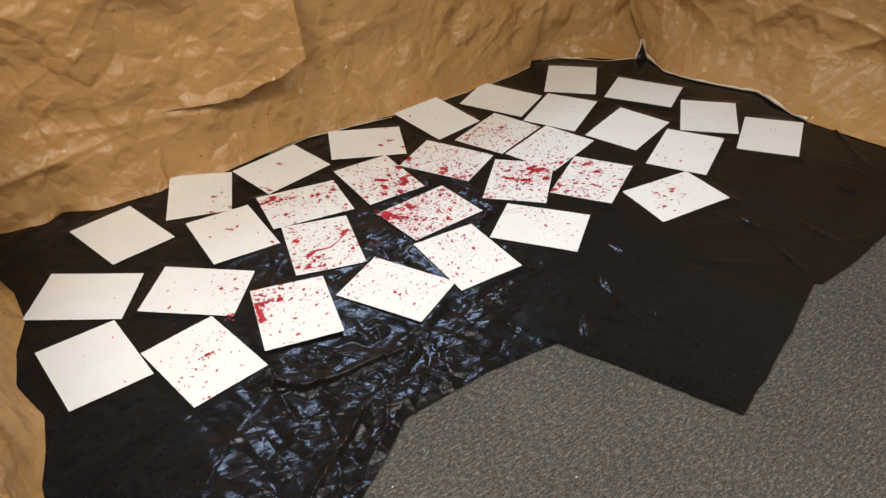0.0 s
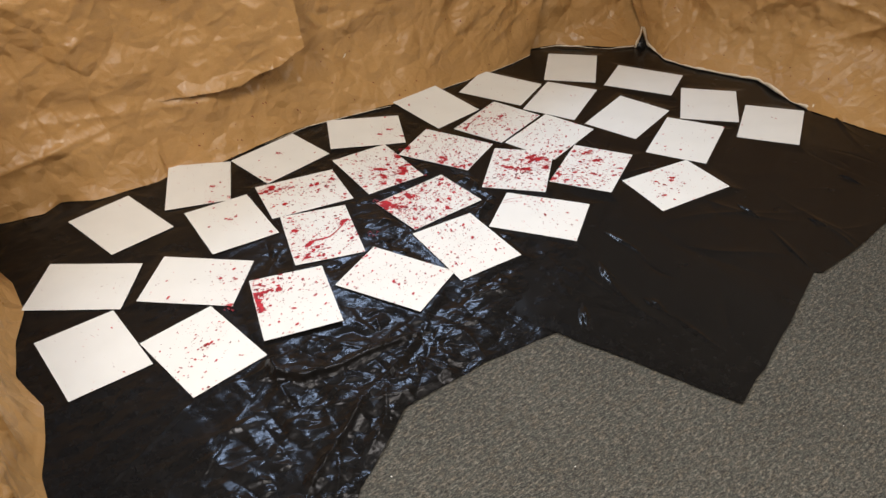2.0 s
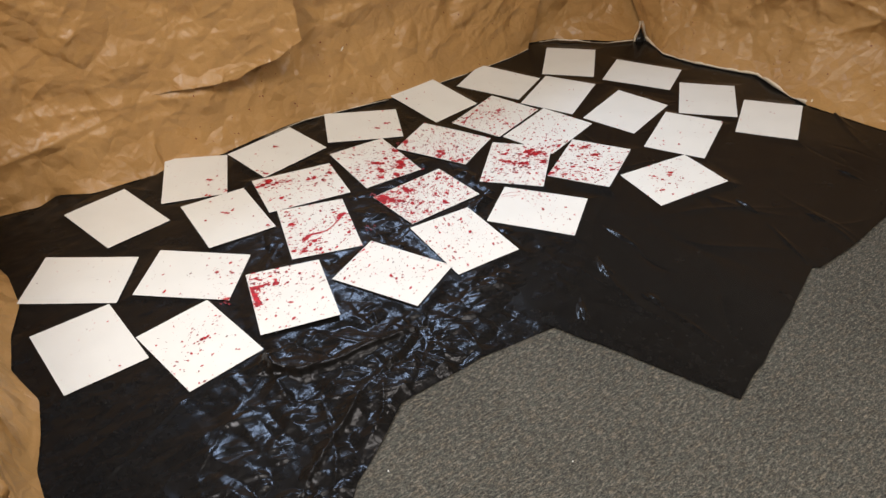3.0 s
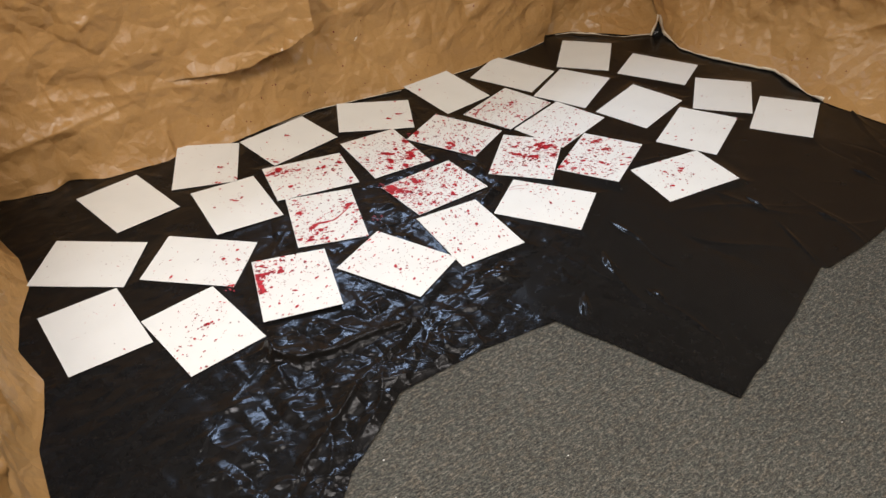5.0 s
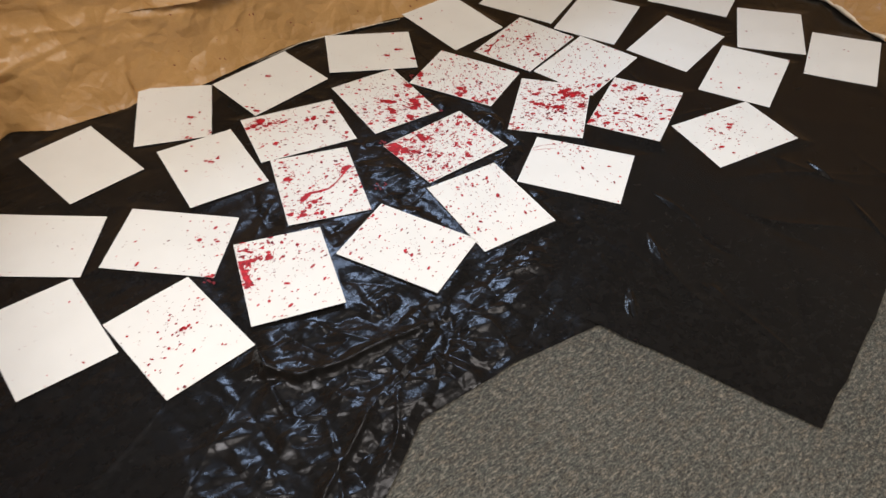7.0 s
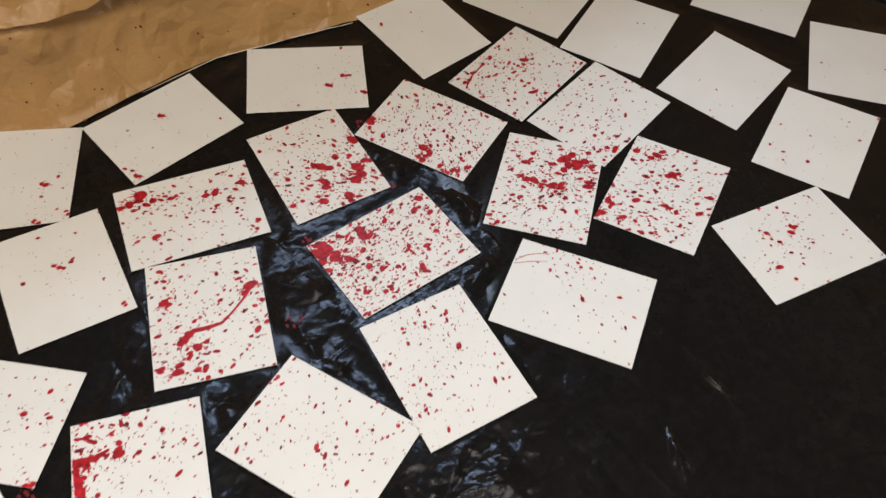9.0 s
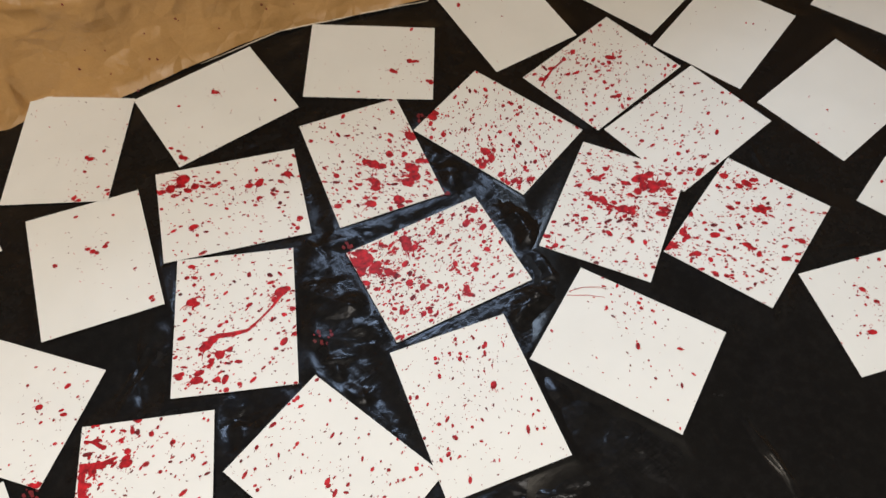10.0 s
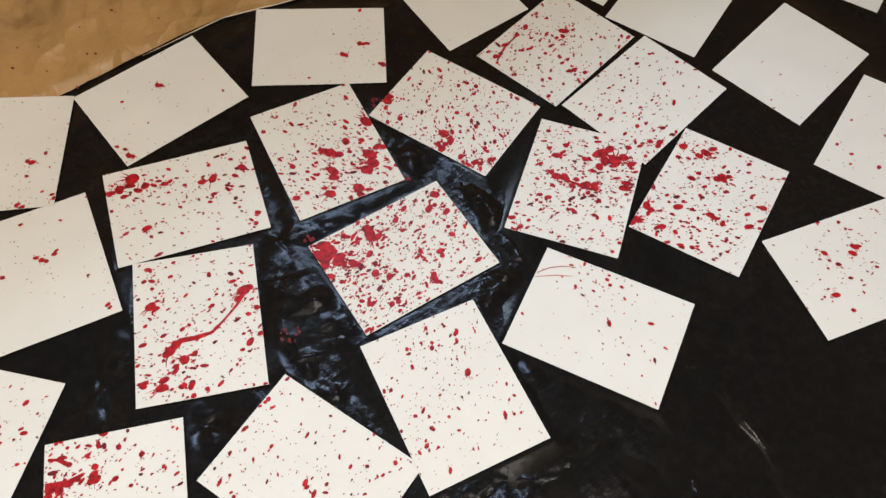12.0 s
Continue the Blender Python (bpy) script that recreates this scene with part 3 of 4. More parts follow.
def specks(parent, count, rng, keep, sizes):
    """Small dried drops on the surface of a hung or laid sheet."""
    me = parent.data
    co, no = np.empty(len(me.vertices) * 3), np.empty(len(me.vertices) * 3)
    me.vertices.foreach_get("co", co)
    me.vertex_normals.foreach_get("vector", no)
    co, no = co.reshape(-1, 3), no.reshape(-1, 3)
    pick = rng.choice(np.nonzero(keep(co))[0], count)
    verts, faces = [], []
    for i in pick:
        n = Vector(no[i]).normalized()
        a = n.orthogonal().normalized()
        b = n.cross(a)
        flip = 1 if n.z > -0.2 else -1
        r, k, base = rng.uniform(*sizes), 8, len(verts)
        for j in range(k):
            g = r * rng.uniform(0.75, 1.2)
            verts.append(Vector(co[i]) + n * 0.0016 * flip + a * g * math.cos(j * 2 * math.pi / k) + b * g * 1.4 * math.sin(j * 2 * math.pi / k))
        faces.append(tuple(range(base, base + k)))
    ob = new("paint_specks", mesh_of("paint_specks", verts, faces, DRIED, False))
    ob.parent = parent
    return tagged(ob, "small dark red dried drops", kind="stuff")


# ---- a white sheet ----
def white_sheet(n):
    x, y, turn, w, h, zs = LEVEL[n]
    g = 9
    rng = np.random.default_rng(100 + n)
    wave = rng.uniform(0, 6, 2)
    top = []
    for j in range(g):
        for i in range(g):
            u, v = 2 * i / (g - 1) - 1, 2 * j / (g - 1) - 1
            top.append((u * w / 2, v * h / 2, paper_height(n, u, v) + 0.0004 * math.sin(3 * u + wave[0]) * math.sin(2.5 * v + wave[1])))
    low = [(a, b, c - 0.0004) for a, b, c in top]
    faces = [(j * g + i, j * g + i + 1, (j + 1) * g + i + 1, (j + 1) * g + i) for j in range(g - 1) for i in range(g - 1)]
    faces += [tuple(g * g + k for k in reversed(f)) for f in faces]
    ring = [i for i in range(g)] + [j * g + g - 1 for j in range(1, g)] + [g * g - 1 - i for i in range(1, g)] + [(g - 1 - j) * g for j in range(1, g - 1)]
    faces += [(a, g * g + a, g * g + b, b) for a, b in zip(ring, ring[1:] + ring[:1])]
    ob = new("paper_sheet", mesh_of("paper_sheet", top + low, faces, PAPER, False))
    ob.location, ob.rotation_euler = (x, y, 0), (0, 0, turn)
    return ob


# ---- red paint on the white sheets ----
SOURCE = (0.02, 2.42)
SHEET = {}


def blob(rng, verts, faces, kinds, u, v, r, stretch, turn, kind, k):
    base = len(verts)
    wob = rng.normal(0, 0.05, k)
    wob = wob + 0.5 * np.roll(wob, 1)
    verts.append((u, v))
    for i in range(k):
        a = 2 * math.pi * i / k
        g = r * max(0.45, 1 + wob[i])
        x, y = g * math.cos(a) * stretch, g * math.sin(a) / math.sqrt(stretch)
        verts.append((u + x * math.cos(turn) - y * math.sin(turn), v + x * math.sin(turn) + y * math.cos(turn)))
    for i in range(k):
        faces.append((base, base + 1 + i, base + 1 + (i + 1) % k))
        kinds.append(kind)


def ribbon(verts, faces, kinds, points, widths, kind=0):
    n = max(8, 5 * len(points))
    p = along(points, np.linspace(0, 1, n))
    w = np.interp(np.linspace(0, 1, n), np.linspace(0, 1, len(widths)), widths)
    d = np.gradient(p, axis=0)
    d /= np.linalg.norm(d, axis=1)[:, None] + 1e-9
    base = len(verts)
    for (x, y), (dx, dy), r in zip(p, d, w):
        verts += [(x - dy * r, y + dx * r), (x + dy * r, y - dx * r)]
    for i in range(n - 1):
        faces.append((base + 2 * i, base + 2 * i + 1, base + 2 * i + 3, base + 2 * i + 2))
        kinds.append(kind)


def paint(n, name, verts, faces, kinds, label):
    x0, y0, turn, w, h, zs = LEVEL[n]
    full = []
    for u, v in verts:
        u, v = max(-w / 2, min(w / 2, u)), max(-h / 2, min(h / 2, v))
        full.append((u, v, paper_height(n, 2 * u / w, 2 * v / h) + 0.0007))
    me = mesh_of(name, full, faces, RED, False)
    me.materials.append(DRIED)
    me.polygons.foreach_set("material_index", kinds)
    ob = new(name, me)
    ob.parent = SHEET[n]
    return tagged(ob, label)


def spatter(n, count, drops, runs=()):
    """drops: place and radius of the large spots in mm from the sheet's middle; count: small ones strewn round them; runs: smeared trails."""
    x0, y0, turn, w, h, zs = LEVEL[n]
    rng = np.random.default_rng(500 + n)
    small = ([], [], [])
    away = math.atan2(y0 - SOURCE[1], x0 - SOURCE[0]) - turn
    for u, v, r in drops:
        u, v, r = u / 1000, v / 1000, r / 1000 * 0.88
        a = away + rng.normal(0, 0.6)
        own = ([], [], []) if r > 0.0024 else small
        blob(rng, *own, u, v, r, rng.uniform(1.05, 1.45), a, 0 if r > 0.002 else int(rng.random() < 0.4), 16)
        if r > 0.0045:
            for _ in range(rng.integers(2, 6)):
                g, b = r * rng.uniform(1.2, 2.8), rng.uniform(0, 6.3)
                blob(rng, *small, u + g * math.cos(b), v + g * math.sin(b), r * rng.uniform(0.10, 0.32), 1.4, b, 0, 10)
        # a burst drop throws thin fingers ahead of it
        for _ in range(rng.integers(2, 5) if r > 0.0080 else rng.integers(0, 2) if r > 0.0045 else 0):
            b, l = a + rng.normal(0, 0.5), r * rng.uniform(1.6, 3.2)
            ribbon(*small, [(u, v), (u + 0.6 * l * math.cos(b), v + 0.6 * l * math.sin(b)), (u + l * math.cos(b + 0.1), v + l * math.sin(b + 0.1))], [r * 0.4, r * 0.13, r * 0.08, 0.0002])
        if own is not small:
            paint(n, "paint_drop", *own, "wet-looking red paint drop")
    big = [d for d in drops if d[2] > 3] or list(drops)
    for _ in range(int(count * (3.3 if len(drops) > 20 else 2.2))):
        if big and rng.random() < 0.55:
            u, v, _r = big[rng.integers(len(big))]
            u, v = u / 1000 + rng.normal(0, 0.035), v / 1000 + rng.normal(0, 0.035)
        else:
            u, v = rng.uniform(-w / 2, w / 2), rng.uniform(-h / 2, h / 2)
        if abs(u) > w / 2 - 0.001 or abs(v) > h / 2 - 0.001:
            continue
        r = min((0.00122 if n in (10, 11, 12, 13, 16, 17, 19, 20, 24, 25) else 0.00085) * math.exp(rng.normal(0, 0.66)), 0.0050)
        if count < 60:
            r = min(r, 0.0011)
        kind = 0 if rng.random() < min(0.85, 0.25 + r * 300) else 1
        blob(rng, *small, u, v, r, rng.uniform(1.0, 1.9), away + rng.normal(0, 0.5), kind, 7)
        if r > 0.0018 and rng.random() < 0.25:
            b = away + rng.normal(0, 0.5)
            ribbon(*small, [(u, v), (u + 0.008 * math.cos(b), v + 0.008 * math.sin(b))], [r * 0.4, 0.0003, 0.0001])
    for points, widths in runs:
        own = ([], [], [])
        ribbon(*own, [(a / 1000, b / 1000) for a, b in points], [r / 1000 for r in widths])
        paint(n, "paint_run", *own, "smeared trail of red paint")
    heavy = len(drops) > 17
    tagged(paint(n, "paint_spatter", *small, "fine red paint spatter"), kind="stuff")
    if heavy:
        SHEET[n]["label"] = "white letter paper heavily splashed with red paint"
    elif count > 40:
        SHEET[n]["label"] = "white letter paper with scattered red paint drops"
    else:
        SHEET[n]["label"] = "almost clean white letter paper on black plastic"


make_room()
for spot in LAMPS:
    ceiling_lamp(*spot)
rough_sheet = tagged(plastic_sheet("plastic_sheet", CRUMPLED, 0.001, 0.0033, PLASTIC, crumpled_heights, 5), "crumpled glossy black plastic sheet on the carpet", "plastic sheet", "black plastic")
flat_sheet = tagged(plastic_sheet("plastic_sheet", SMOOTH, 0.0045, 0.0036, PLASTIC_FLAT, smooth_heights, 6), "flatter black plastic sheet with few fold creases", "plastic sheet", "black plastic")
BACK_FOOT = [(-1.626, 2.149), (-1.355, 2.271), (-1.326, 2.338), (-1.205, 2.351), (-1.024, 2.464), (-0.823, 2.595), (-0.715, 2.697), (-0.555, 2.847), (-0.224, 3.021), (0.116, 3.271), (0.270, 3.398), (0.361, 3.495)]
back = kraft_sheet([(-1.69, 2.185), (0.40, 3.62)], BACK_FOOT, 0.98, 11, "creased brown kraft paper covering the wall down to the floor", 0.8, 0.30,
                   [(0.35, 0.16, 8, 0.03, 0.03, 0.3), (0.75, 0.22, -6, 0.02, 0.03, 0.3)], (0.62, 1.30, 0.17), ((-0.84, 0.006), (-0.70, 0.012)), 26)
corner = kraft_sheet([(0.36, 3.63), (0.96, 3.84)], [(0.358, 3.565), (0.495, 3.615), (0.737, 3.568), (0.92, 3.60)], 0.98, 12, "creased brown kraft paper filling the corner of the walls", 0.9, 0.16)
RIGHT_FOOT = [(0.911, 3.579), (0.949, 3.414), (1.059, 3.303), (1.284, 3.170), (1.356, 2.969), (1.395, 2.892), (1.602, 2.674), (2.214, 2.063)]
right = kraft_sheet([(0.86, 3.80), (2.7, 1.95)], RIGHT_FOOT, 0.98, 13, "creased brown kraft paper with a pale curled lower edge", 0.95, 0.24, [(0.75, 0.32, 38, 0.03, 0.03, 0.25), (1.15, 0.3, 30, 0.025, 0.03, 0.3)])
left = kraft_sheet([(-0.82, 0.72), (-1.68, 2.24)], [(-0.705, 0.805), (-0.811, 0.997), (-0.928, 1.181), (-0.961, 1.288), (-1.008, 1.397), (-1.119, 1.497), (-1.178, 1.631), (-1.208, 1.761), (-1.296, 1.889), (-1.610, 2.179)], 0.98, 14,
                   "brown kraft paper hanging beside the black plastic", 1.2, 0.26, [(0.55, 0.2, 75, 0.03, 0.02, 0.3), (0.95, 0.2, 80, 0.035, 0.02, 0.3), (0.3, 0.2, 65, 0.03, 0.02, 0.3)])
lip("pale_edge", [(x, y, 0.010) for x, y in RIGHT_FOOT[:6]], right, 0.0095, "pale curled cut edge")
lip("pale_edge", [(x, y, 0.010) for x, y in BACK_FOOT[6:]], back, 0.002, "pale curled cut edge")
lip("pale_edge", [(0.42, 3.57, 0.012), (0.492, 3.590, 0.012), (0.732, 3.543, 0.012), (0.84, 3.563, 0.012)], corner, 0.005, "pale curled cut edge")


def pinched_tip(x, y, height, half, parent):
    """Two pale strips of cut paper that lean together, with black plastic drawn up between them."""
    bm = bmesh.new()
    for side in (-1, 1):
        rows = []
        for k in range(7):
            t = k / 6
            cx, z = x + side * half * (1 - t) ** 1.3, 0.008 + height * t
            wide = 0.011 * (1 - 0.35 * t) + 0.003 * math.sin(9 * t + side)
            rows.append([bm.verts.new((cx + side * wide * a, y - 0.012 * b + 0.03 * t, z + 0.006 * b)) for a, b in ((0, 0), (0.5, 1), (1, 0.4))])
        for p, q in zip(rows, rows[1:]):
            for i in (0, 1):
                bm.faces.new((p[i], p[i + 1], q[i + 1], q[i]))
    part("pinched_tip", bm, EDGE, parent, "pale pinched fold of paper")
    bm = bmesh.new()
    rows = [[bm.verts.new((x + side * half * 1.05 * (1 - t) ** 1.3, y - 0.008 * (side == 0) + 0.03 * t, 0.006 + height * 0.8 * t)) for side in (-1, 0, 1)] for t in (0, 0.3, 0.6, 0.9)]
    for p, q in zip(rows, rows[1:]):
        for i in (0, 1):
            bm.faces.new((p[i], p[i + 1], q[i + 1], q[i]))
    part("raised_corner", bm, PLASTIC_FLAT, flat_sheet, "corner of plastic drawn up under the paper")


pinched_tip(0.880, 3.565, 0.085, 0.026, right)


def pale_fleck(parent, near, size):
    """A small flat pale fleck laid just off the paper."""
    me = parent.data
    v = min(me.vertices, key=lambda q: (q.co - Vector(near)).length)
    n = v.normal.normalized()
    a = n.orthogonal().normalized()
    b = n.cross(a)
    out = n if n.y < 0 else -n
    bm = bmesh.new()
    ring = [bm.verts.new(v.co + out * 0.002 + a * size * p + b * size * q) for p, q in ((-1.3, -0.2), (-0.3, -0.5), (1.2, 0.1), (0.5, 0.5), (-0.7, 0.3))]
    bm.faces.new(ring)
    part("pale_fleck", bm, EDGE, parent, "small pale fleck")


pale_fleck(back, (-0.42, 3.03, 0.23), 0.009)
pale_fleck(right, (1.40, 2.90, 0.06), 0.008)
near_floor = np.random.default_rng(77)
specks(back, 60, near_floor, lambda c: (c[:, 2] < 0.30) & (c[:, 0] > -1.0), (0.0012, 0.0028))
specks(right, 26, near_floor, lambda c: (c[:, 2] < 0.25) & (c[:, 0] < 1.7), (0.0012, 0.0026))
for cx, cy, size, many in ((-0.25, 2.115, 0.020, 12), (-0.255, 2.30, 0.014, 6), (-0.185, 2.65, 0.012, 10), (0.05, 2.476, 0.012, 6), (-0.1, 2.471, 0.014, 6), (-0.63, 1.755, 0.014, 8)):
    specks(rough_sheet, many, near_floor, lambda c: np.hypot(c[:, 0] - cx, c[:, 1] - cy) < size, (0.001, 0.0035))
for row in PAPERS:
    SHEET[row[0]] = tagged(white_sheet(row[0]), "white letter-size paper lying on black plastic", "paper", "white papers")
spatter(1, 2, [])
spatter(2, 4, [])
spatter(3, 6, [(-78, -26, 3.5), (75, -6, 2.2), (94, 86, 1.8)])
spatter(4, 8, [(-2, 56, 3), (12, 51, 2.6), (-101, -36, 3.2), (-21, -127, 1.6)])
spatter(5, 9, [(36, 93, 2.9), (-100, -17, 1.9), (6, -46, 1.9), (34, -56, 1.9)])
spatter(6, 5, [(26, 53, 2.8), (41, 60, 2.8)])
spatter(7, 10, [(4, -48, 2.6), (29, -122, 2.5), (45, -138, 2.5), (60, 40, 1.5)])
spatter(8, 30, [(1, -76, 5.1), (-55, -74, 4.1), (-88, -67, 4.1), (85, 45, 4.1), (106, 134, 4.2), (-86, 8, 3.1), (-16, 7, 3.1), (49, 92, 2.5), (-48, -99, 3)])
spatter(9, 14, [(-79, -73, 5.7), (149, -146, 3.2), (-71, 16, 2.8), (2, -5, 2.3)])
spatter(10, 150, [(-85, -2, 7.5), (-16, 46, 10), (-7, 31, 6.2), (-83, -34, 6.2), (-83, -75, 7.4), (-74, -101, 4.9), (-76, -115, 7.3), (-61, -127, 3.6), (-11, -127, 4.8), (25, -146, 5.9), (72, -32, 7.2), (94, -22, 6), (41, -100, 4.8), (50, -86, 4.8), (45, 67, 3.7), (98, -143, 5.8), (-14, 18, 5), (-54, -1, 3.7), (-3, -35, 4.9), (24, -21, 4.9), (43, -15, 3.7), (-36, -43, 3.7)], [([(-82, -36), (-80, -77), (-70, -109), (-61, -131)], [2, 2, 3, 1])])
spatter(11, 150, [(77, -41, 5.8), (95, -75, 8), (98, -84, 6.8), (79, -87, 5.7), (-69, 62, 4.9), (-73, 11, 3.6), (11, -30, 3.5), (96, -123, 4.5), (28, -56, 3.5), (-3, -65, 3.5), (31, 34, 2.4), (-46, -10, 2.4), (-46, -61, 2.4), (-51, -103, 2.3)])
spatter(12, 260, [(25, 89, 14.6), (56, 81, 14.6), (70, 93, 11.2), (75, 121, 6.8), (40, 105, 10.2), (30, 57, 8.9), (-1, 66, 6.7), (89, 82, 7.8), (-56, 57, 9), (-75, 70, 5.6), (-44, 88, 6.8), (-44, 7, 9.9), (-27, 9, 9.9), (-81, 27, 5.6), (14, 4, 11), (32, 5, 9.9), (88, 20, 9.9), (-47, -47, 6.5), (-64, -46, 5.4), (7, -63, 6.5), (-101, -114, 6.4), (-80, -129, 6.4), (-69, -110, 4.3), (47, -22, 4.3), (75, -57, 5.4), (53, -64, 4.3), (104, -106, 4.2), (37, -120, 3.2), (37, 74, 11.2), (89, 33, 8.8), (-5, 12, 6.6)], [([(-74, 13), (-26, 4), (8, 1), (39, 16)], [1, 2, 3, 3])])
spatter(13, 190, [(-94, 92, 9.1), (-49, 100, 10.2), (-41, 116, 7.9), (-58, 86, 7.9), (3, 59, 10), (-6, 51, 8.9), (11, 67, 6.7), (-49, 26, 6.7), (20, 30, 5.5), (-98, -79, 9.7), (-88, -84, 7.6), (-101, -117, 9.6), (-105, -128, 7.5), (-108, -31, 6.6), (-46, -50, 8.7), (-49, -72, 4.3), (13, -36, 7.5), (24, -39, 6.5), (40, -42, 5.4), (-54, -108, 7.5), (-62, -117, 5.3), (-28, -107, 5.3), (94, 29, 7.6), (86, -25, 7.5), (60, -74, 4.2), (10, -82, 3.2), (3, -105, 3.2), (-21, -42, 4.3), (-20, -3, 4.4)])
spatter(14, 95, [(-37, 15, 7.4), (-36, 22, 5.3), (-26, 4, 7.4), (-45, -45, 6.3), (-15, -34, 5.2), (37, -76, 7.2), (17, -30, 4.1), (50, -26, 3.1), (-107, -19, 4.3), (-93, 19, 4.3), (-15, -57, 3.1), (-76, 23, 3.2), (41, -139, 2), (-125, -16, 3.3)])
spatter(15, 45, [(85, 4, 7.3), (96, 3, 6.1), (104, 3, 3.7), (49, -26, 7.2), (57, -30, 4.8), (134, -58, 7.2), (127, -55, 4.8), (87, 101, 5), (29, 34, 2.5), (113, -57, 2.4), (-22, -90, 3.5)])
spatter(16, 230, [(-130, -57, 10.5), (-133, -44, 9.4), (-122, -73, 5.8), (14, -64, 11.4), (35, -71, 9.1), (32, -98, 9), (20, -94, 6.8), (1, 79, 5.9), (91, 6, 4.6), (105, -91, 7.8), (129, -67, 6.7), (74, -95, 6.7), (99, -103, 5.6), (111, -54, 4.5), (8, 59, 4.7), (28, 5, 4.6), (26, -51, 5.7), (-65, 2, 3.5), (61, 67, 3.5), (-60, -46, 3.5), (116, -87, 6.7)])
spatter(17, 190, [(99, 26, 13.7), (4, -16, 12.3), (15, -27, 10), (-9, -3, 7.8), (42, -3, 9), (72, -54, 14.5), (69, -75, 13.3), (52, -85, 13.2), (105, -49, 7.9), (-9, -60, 11), (-13, -75, 9.8), (71, -14, 6.8), (-76, -16, 6.6), (-58, 73, 4.5), (-22, 76, 4.6), (-54, -40, 4.4), (-34, -108, 10.8), (20, -119, 11.9), (18, -137, 8.6), (-96, -89, 7.5), (-2, -134, 5.4), (93, -43, 9), (93, -102, 5.5), (106, -101, 4.4), (-39, -91, 5.4), (-31, -27, 4.4)])
spatter(18, 30, [(-34, 11, 5.8), (-29, 16, 5.8), (-39, -68, 3.4), (55, -132, 4.4), (88, -125, 6.6), (94, -120, 5.5), (70, -123, 4.4), (40, -54, 2.3), (119, -121, 5.5), (62, 108, 3.5)])
spatter(19, 120, [(-87, 82, 15.1), (-114, 63, 10.7), (-131, 60, 7.5), (-142, 62, 6.4), (-81, 52, 7.5), (-66, 58, 8.6), (-30, 52, 6.5), (-20, 55, 5.4), (5, 37, 4.3), (38, 35, 7.6), (59, 37, 9.8), (118, 45, 8.8), (101, 30, 5.5), (101, 72, 4.4), (124, -68, 6.4), (-78, -39, 8.3), (-73, -60, 4.1), (44, -16, 4.3), (25, -4, 3.2), (94, -45, 3.2), (46, -81, 3.1), (-94, 68, 8.6)])
spatter(20, 420, [(-118, 75, 20.7), (-133, 57, 11.3), (-136, 30, 8.1), (-106, 53, 13.4), (-116, 95, 11.4), (-30, 71, 13.7), (-30, 85, 9.5), (-23, 58, 9.4), (-52, 33, 7.2), (-88, 32, 9.2), (-102, 40, 7.2), (-64, -8, 8.2), (-46, -27, 7.1), (-71, -78, 6), (-113, -45, 5), (-100, -60, 5), (-59, -79, 5), (-60, -31, 4.1), (120, 82, 9.8), (93, 60, 8.6), (117, 37, 7.5), (99, -11, 6.3), (61, -31, 7.3), (22, -69, 8.2), (22, -83, 6.1), (30, -11, 6.2), (-73, 90, 6.3), (-124, 9, 5.1), (26, 72, 6.4), (53, 86, 6.4), (-138, 81, 12.4), (-81, 24, 6.2)])
spatter(21, 75, [(-17, 89, 4.1), (-9, 81, 4.1), (-17, 99, 3.1), (-68, 81, 2.1), (-53, 85, 2.1), (-130, -40, 3), (-93, 60, 2), (-32, 57, 3), (-34, 75, 2)], [([(-137, 50), (-119, 70), (-97, 83), (-77, 89)], [0.6, 0.8, 0.7, 0.4]), ([(-137, 40), (-104, 59), (-75, 70)], [0.5, 0.8, 0.3])])
spatter(22, 210, [(38, 19, 6.7), (34, 16, 3.8), (-103, 48, 3.8), (-92, 45, 3.8), (2, 85, 4.8), (6, 94, 3.9), (-11, 102, 2.9), (54, 95, 4.9), (49, 92, 3.9), (-58, -44, 4.6), (-78, -66, 4.5), (-93, -71, 3.6), (-74, -13, 3.7), (-54, -23, 2.8), (-40, 92, 2.9), (8, 123, 3.9), (89, -51, 2.8), (85, -82, 2.8), (-20, -65, 2.8), (-63, -76, 2.7)])
spatter(23, 150, [(2, -17, 5.3), (8, -21, 4.4), (31, 0, 3.5), (100, 88, 4.5), (-133, -3, 4.5), (-132, 1, 3.6), (-134, 58, 4.6), (-135, 51, 3.7), (-88, 89, 2.8), (-131, 103, 3.8), (-126, -46, 3.6), (-79, -1, 3.6), (45, 43, 3.6), (-75, -95, 3.5), (-32, 92, 2.8), (2, 84, 2.7)])
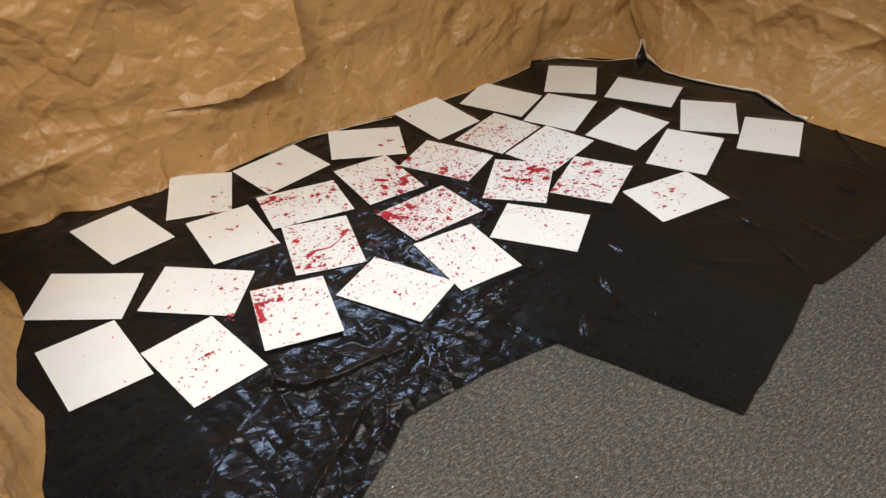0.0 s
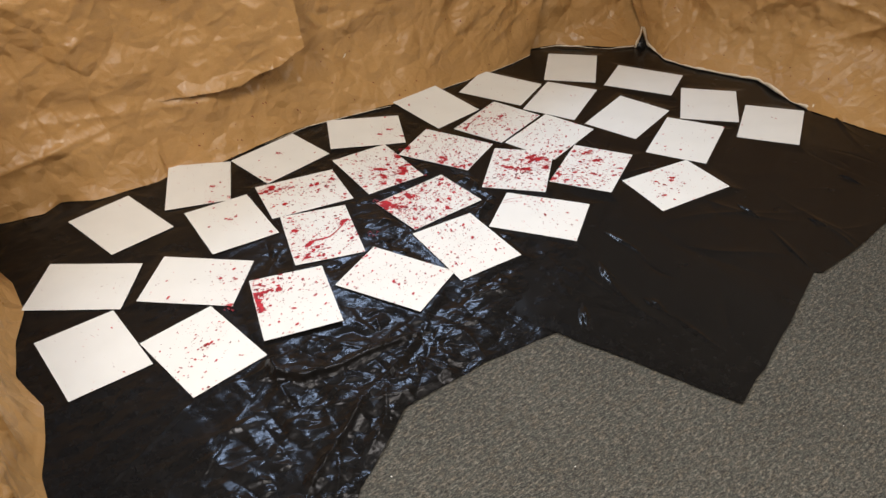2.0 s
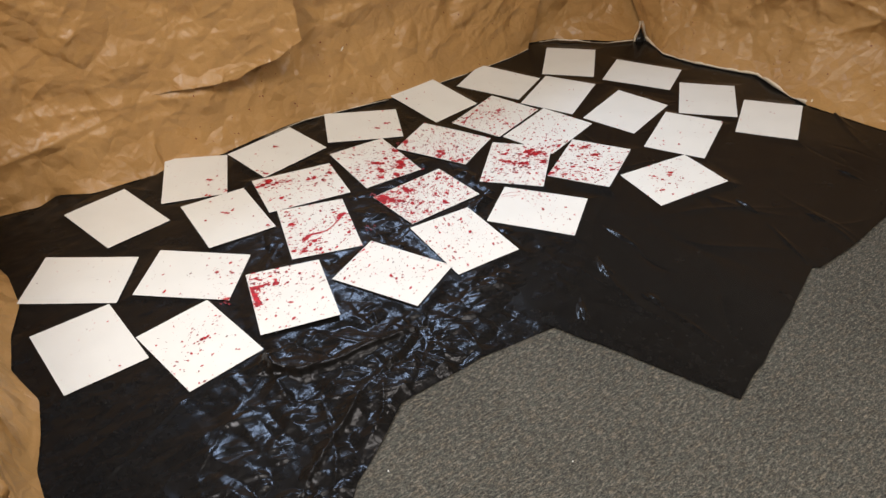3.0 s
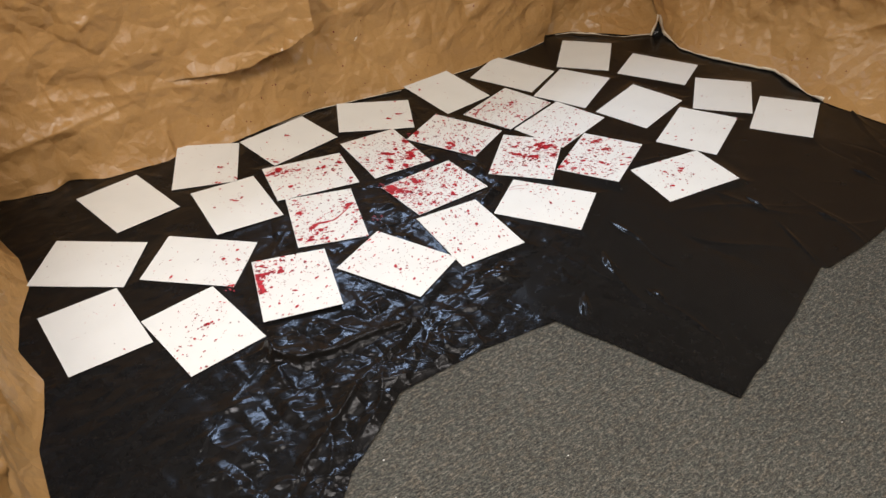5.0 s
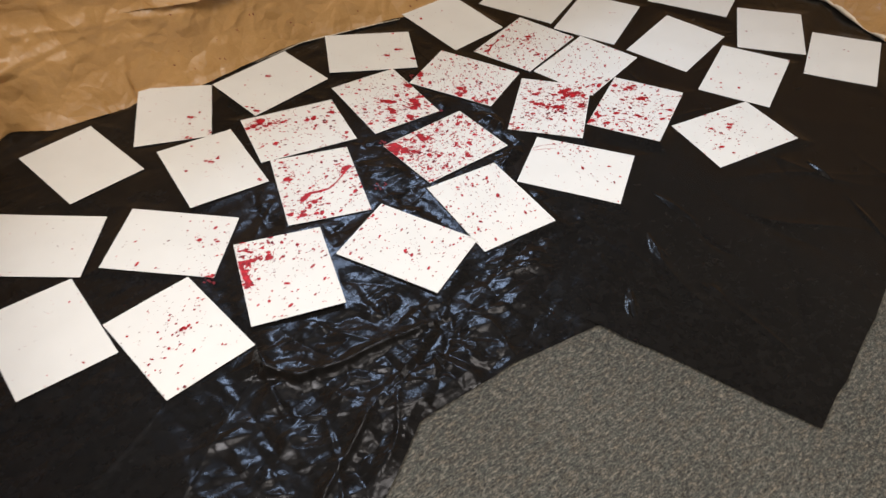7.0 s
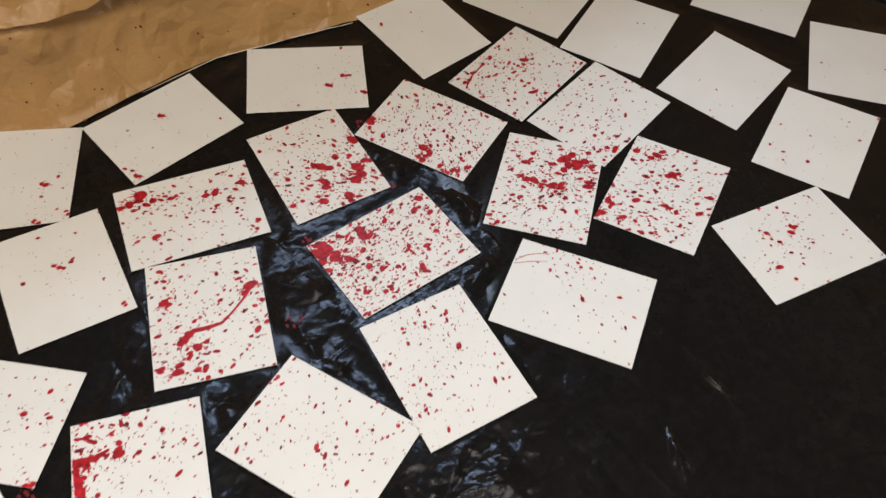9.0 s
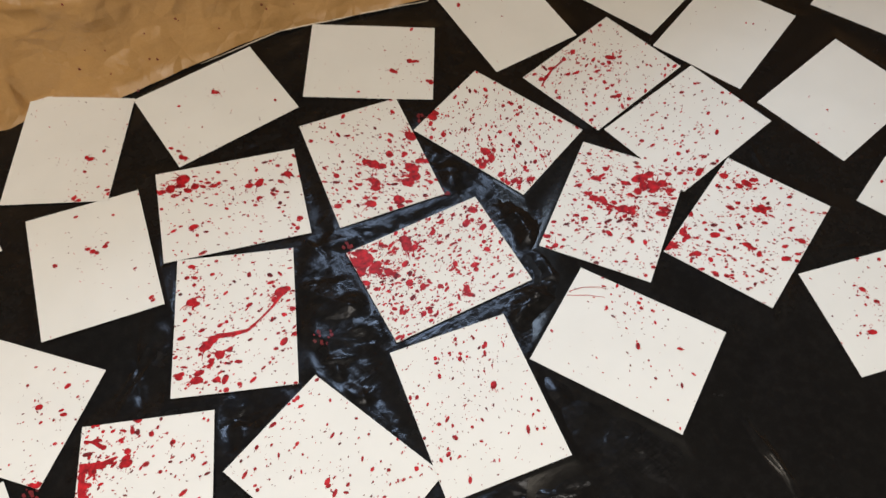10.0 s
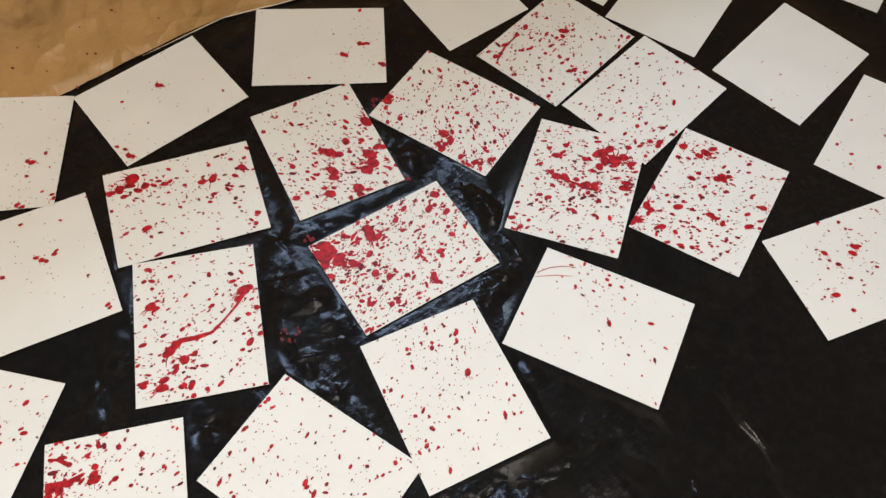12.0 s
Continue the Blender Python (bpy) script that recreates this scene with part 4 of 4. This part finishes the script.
spatter(24, 170, [(83, 47, 12), (92, 51, 8), (70, 32, 6), (-26, -67, 9.5), (-9, -59, 5.7), (-81, 122, 6.1), (-75, 97, 5), (-75, 81, 4), (-79, 46, 9.9), (-69, 41, 5.9), (25, 91, 5.1), (-89, 9, 3.9), (-59, -15, 4.8), (-27, -9, 4.9), (103, 8, 5.9), (87, -2, 4.9), (106, -43, 5.8), (85, -56, 7.7), (71, -68, 3.8), (-65, -112, 9.3), (-61, -98, 7.5), (-43, -86, 5.7), (-40, -79, 4.7), (-31, -115, 6.6), (-17, -115, 7.5), (-95, -103, 6.5), (-92, -97, 5.6), (-103, -63, 3.8), (60, -94, 2.9), (103, -138, 3.8), (-51, -48, 11.5), (-39, -36, 9.6)], [([(84, 45), (68, 19), (46, -4), (23, -25), (-7, -30), (-30, -30), (-50, -46)], [6, 2.4, 2, 2.5, 4.5, 5, 7])])
spatter(25, 120, [(-31, 87, 6.2), (-33, 74, 7.9), (-29, 66, 7), (-38, 66, 6.1), (-97, 63, 7.8), (-84, 60, 7.8), (-72, 67, 6.1), (-56, 72, 4.4), (-101, 54, 6.9), (-70, 99, 5.3), (-82, 107, 3.5), (-96, 111, 3.5), (6, 111, 5.4), (41, 92, 5.3), (-18, 140, 7.2), (-57, 125, 3.6), (-90, 139, 4.5), (-83, 140, 4.5), (11, 73, 2.6), (74, 64, 3.5), (91, 126, 2.7), (98, 122, 2.7), (-97, 34, 9), (-95, 16, 9), (-91, -3, 10), (-98, -14, 8), (-86, -12, 5)], [([(-48, 79), (-70, 70), (-91, 69), (-106, 69)], [2.5, 5, 6, 7]), ([(-101, 62), (-99, 35), (-94, 10), (-92, -14)], [4, 6, 7, 8]), ([(-102, 114), (-87, 110), (-74, 101)], [1.5, 2.5, 4])])
spatter(26, 50, [(41, -26, 5.5), (50, -30, 6.5), (73, -9, 4.4), (45, -63, 4.3), (38, -130, 5.3), (48, -138, 6.3), (106, -122, 5.3), (101, -113, 4.3), (81, -104, 3.2), (107, 63, 2.3), (86, -45, 2.2)])
spatter(27, 45, [(-5, 32, 5.1), (3, 23, 6.1), (10, 17, 5.1), (26, 26, 5.1), (31, 32, 4.1), (-67, 15, 5), (88, -118, 4.9), (90, -125, 3.9), (71, -44, 3), (52, 95, 3.1), (-16, 116, 4.1), (110, 128, 4.3)])
spatter(28, 3, [(-103, 56, 2.3)])
spatter(29, 14, [(90, -12, 2.5), (52, -3, 1.7), (-117, -18, 1.7), (-49, -107, 1.6)])
spatter(30, 75, [(66, 15, 6.7), (112, 15, 5), (92, 63, 5.1), (83, -8, 3.3), (126, -108, 8), (134, -103, 6.4), (112, -114, 6.4), (125, -34, 3.3), (-82, 33, 1.7), (-15, -9, 1.7)])
spatter(31, 12, [(38, -122, 2.9), (77, 68, 3.1), (22, 72, 1.5), (25, -86, 1.5), (-35, -110, 1.4)])
spatter(32, 80, [(12, 7, 6), (21, 4, 4.5), (0, 7, 3), (-35, -22, 4.4), (65, 39, 3.1), (89, 64, 3.1), (13, 30, 3), (6, 50, 3.1), (16, 62, 3.1), (49, 1, 3), (-10, 7, 3), (-85, 71, 3), (-76, -130, 2.8), (31, -3, 3)])


def lint():
    rng = np.random.default_rng(9)
    verts, faces = [], []
    for x, y in [(0.265, 1.194), (-0.145, 1.175), (-0.11, 1.077), (0.9, 1.3)]:
        base, r = len(verts), rng.uniform(0.001, 0.002)
        for k in range(6):
            a = k * math.pi / 3
            verts.append((x + r * math.cos(a) * rng.uniform(0.5, 1.4), y + r * math.sin(a) * rng.uniform(0.5, 1.4), 0.004))
        verts.append((x, y, 0.007))
        faces += [(base + k, base + (k + 1) % 6, base + 6) for k in range(6)]
    tagged(new("lint", mesh_of("lint", verts, faces, PAPER)), "tiny white bits of lint on the carpet", "lint", kind="stuff")


lint()
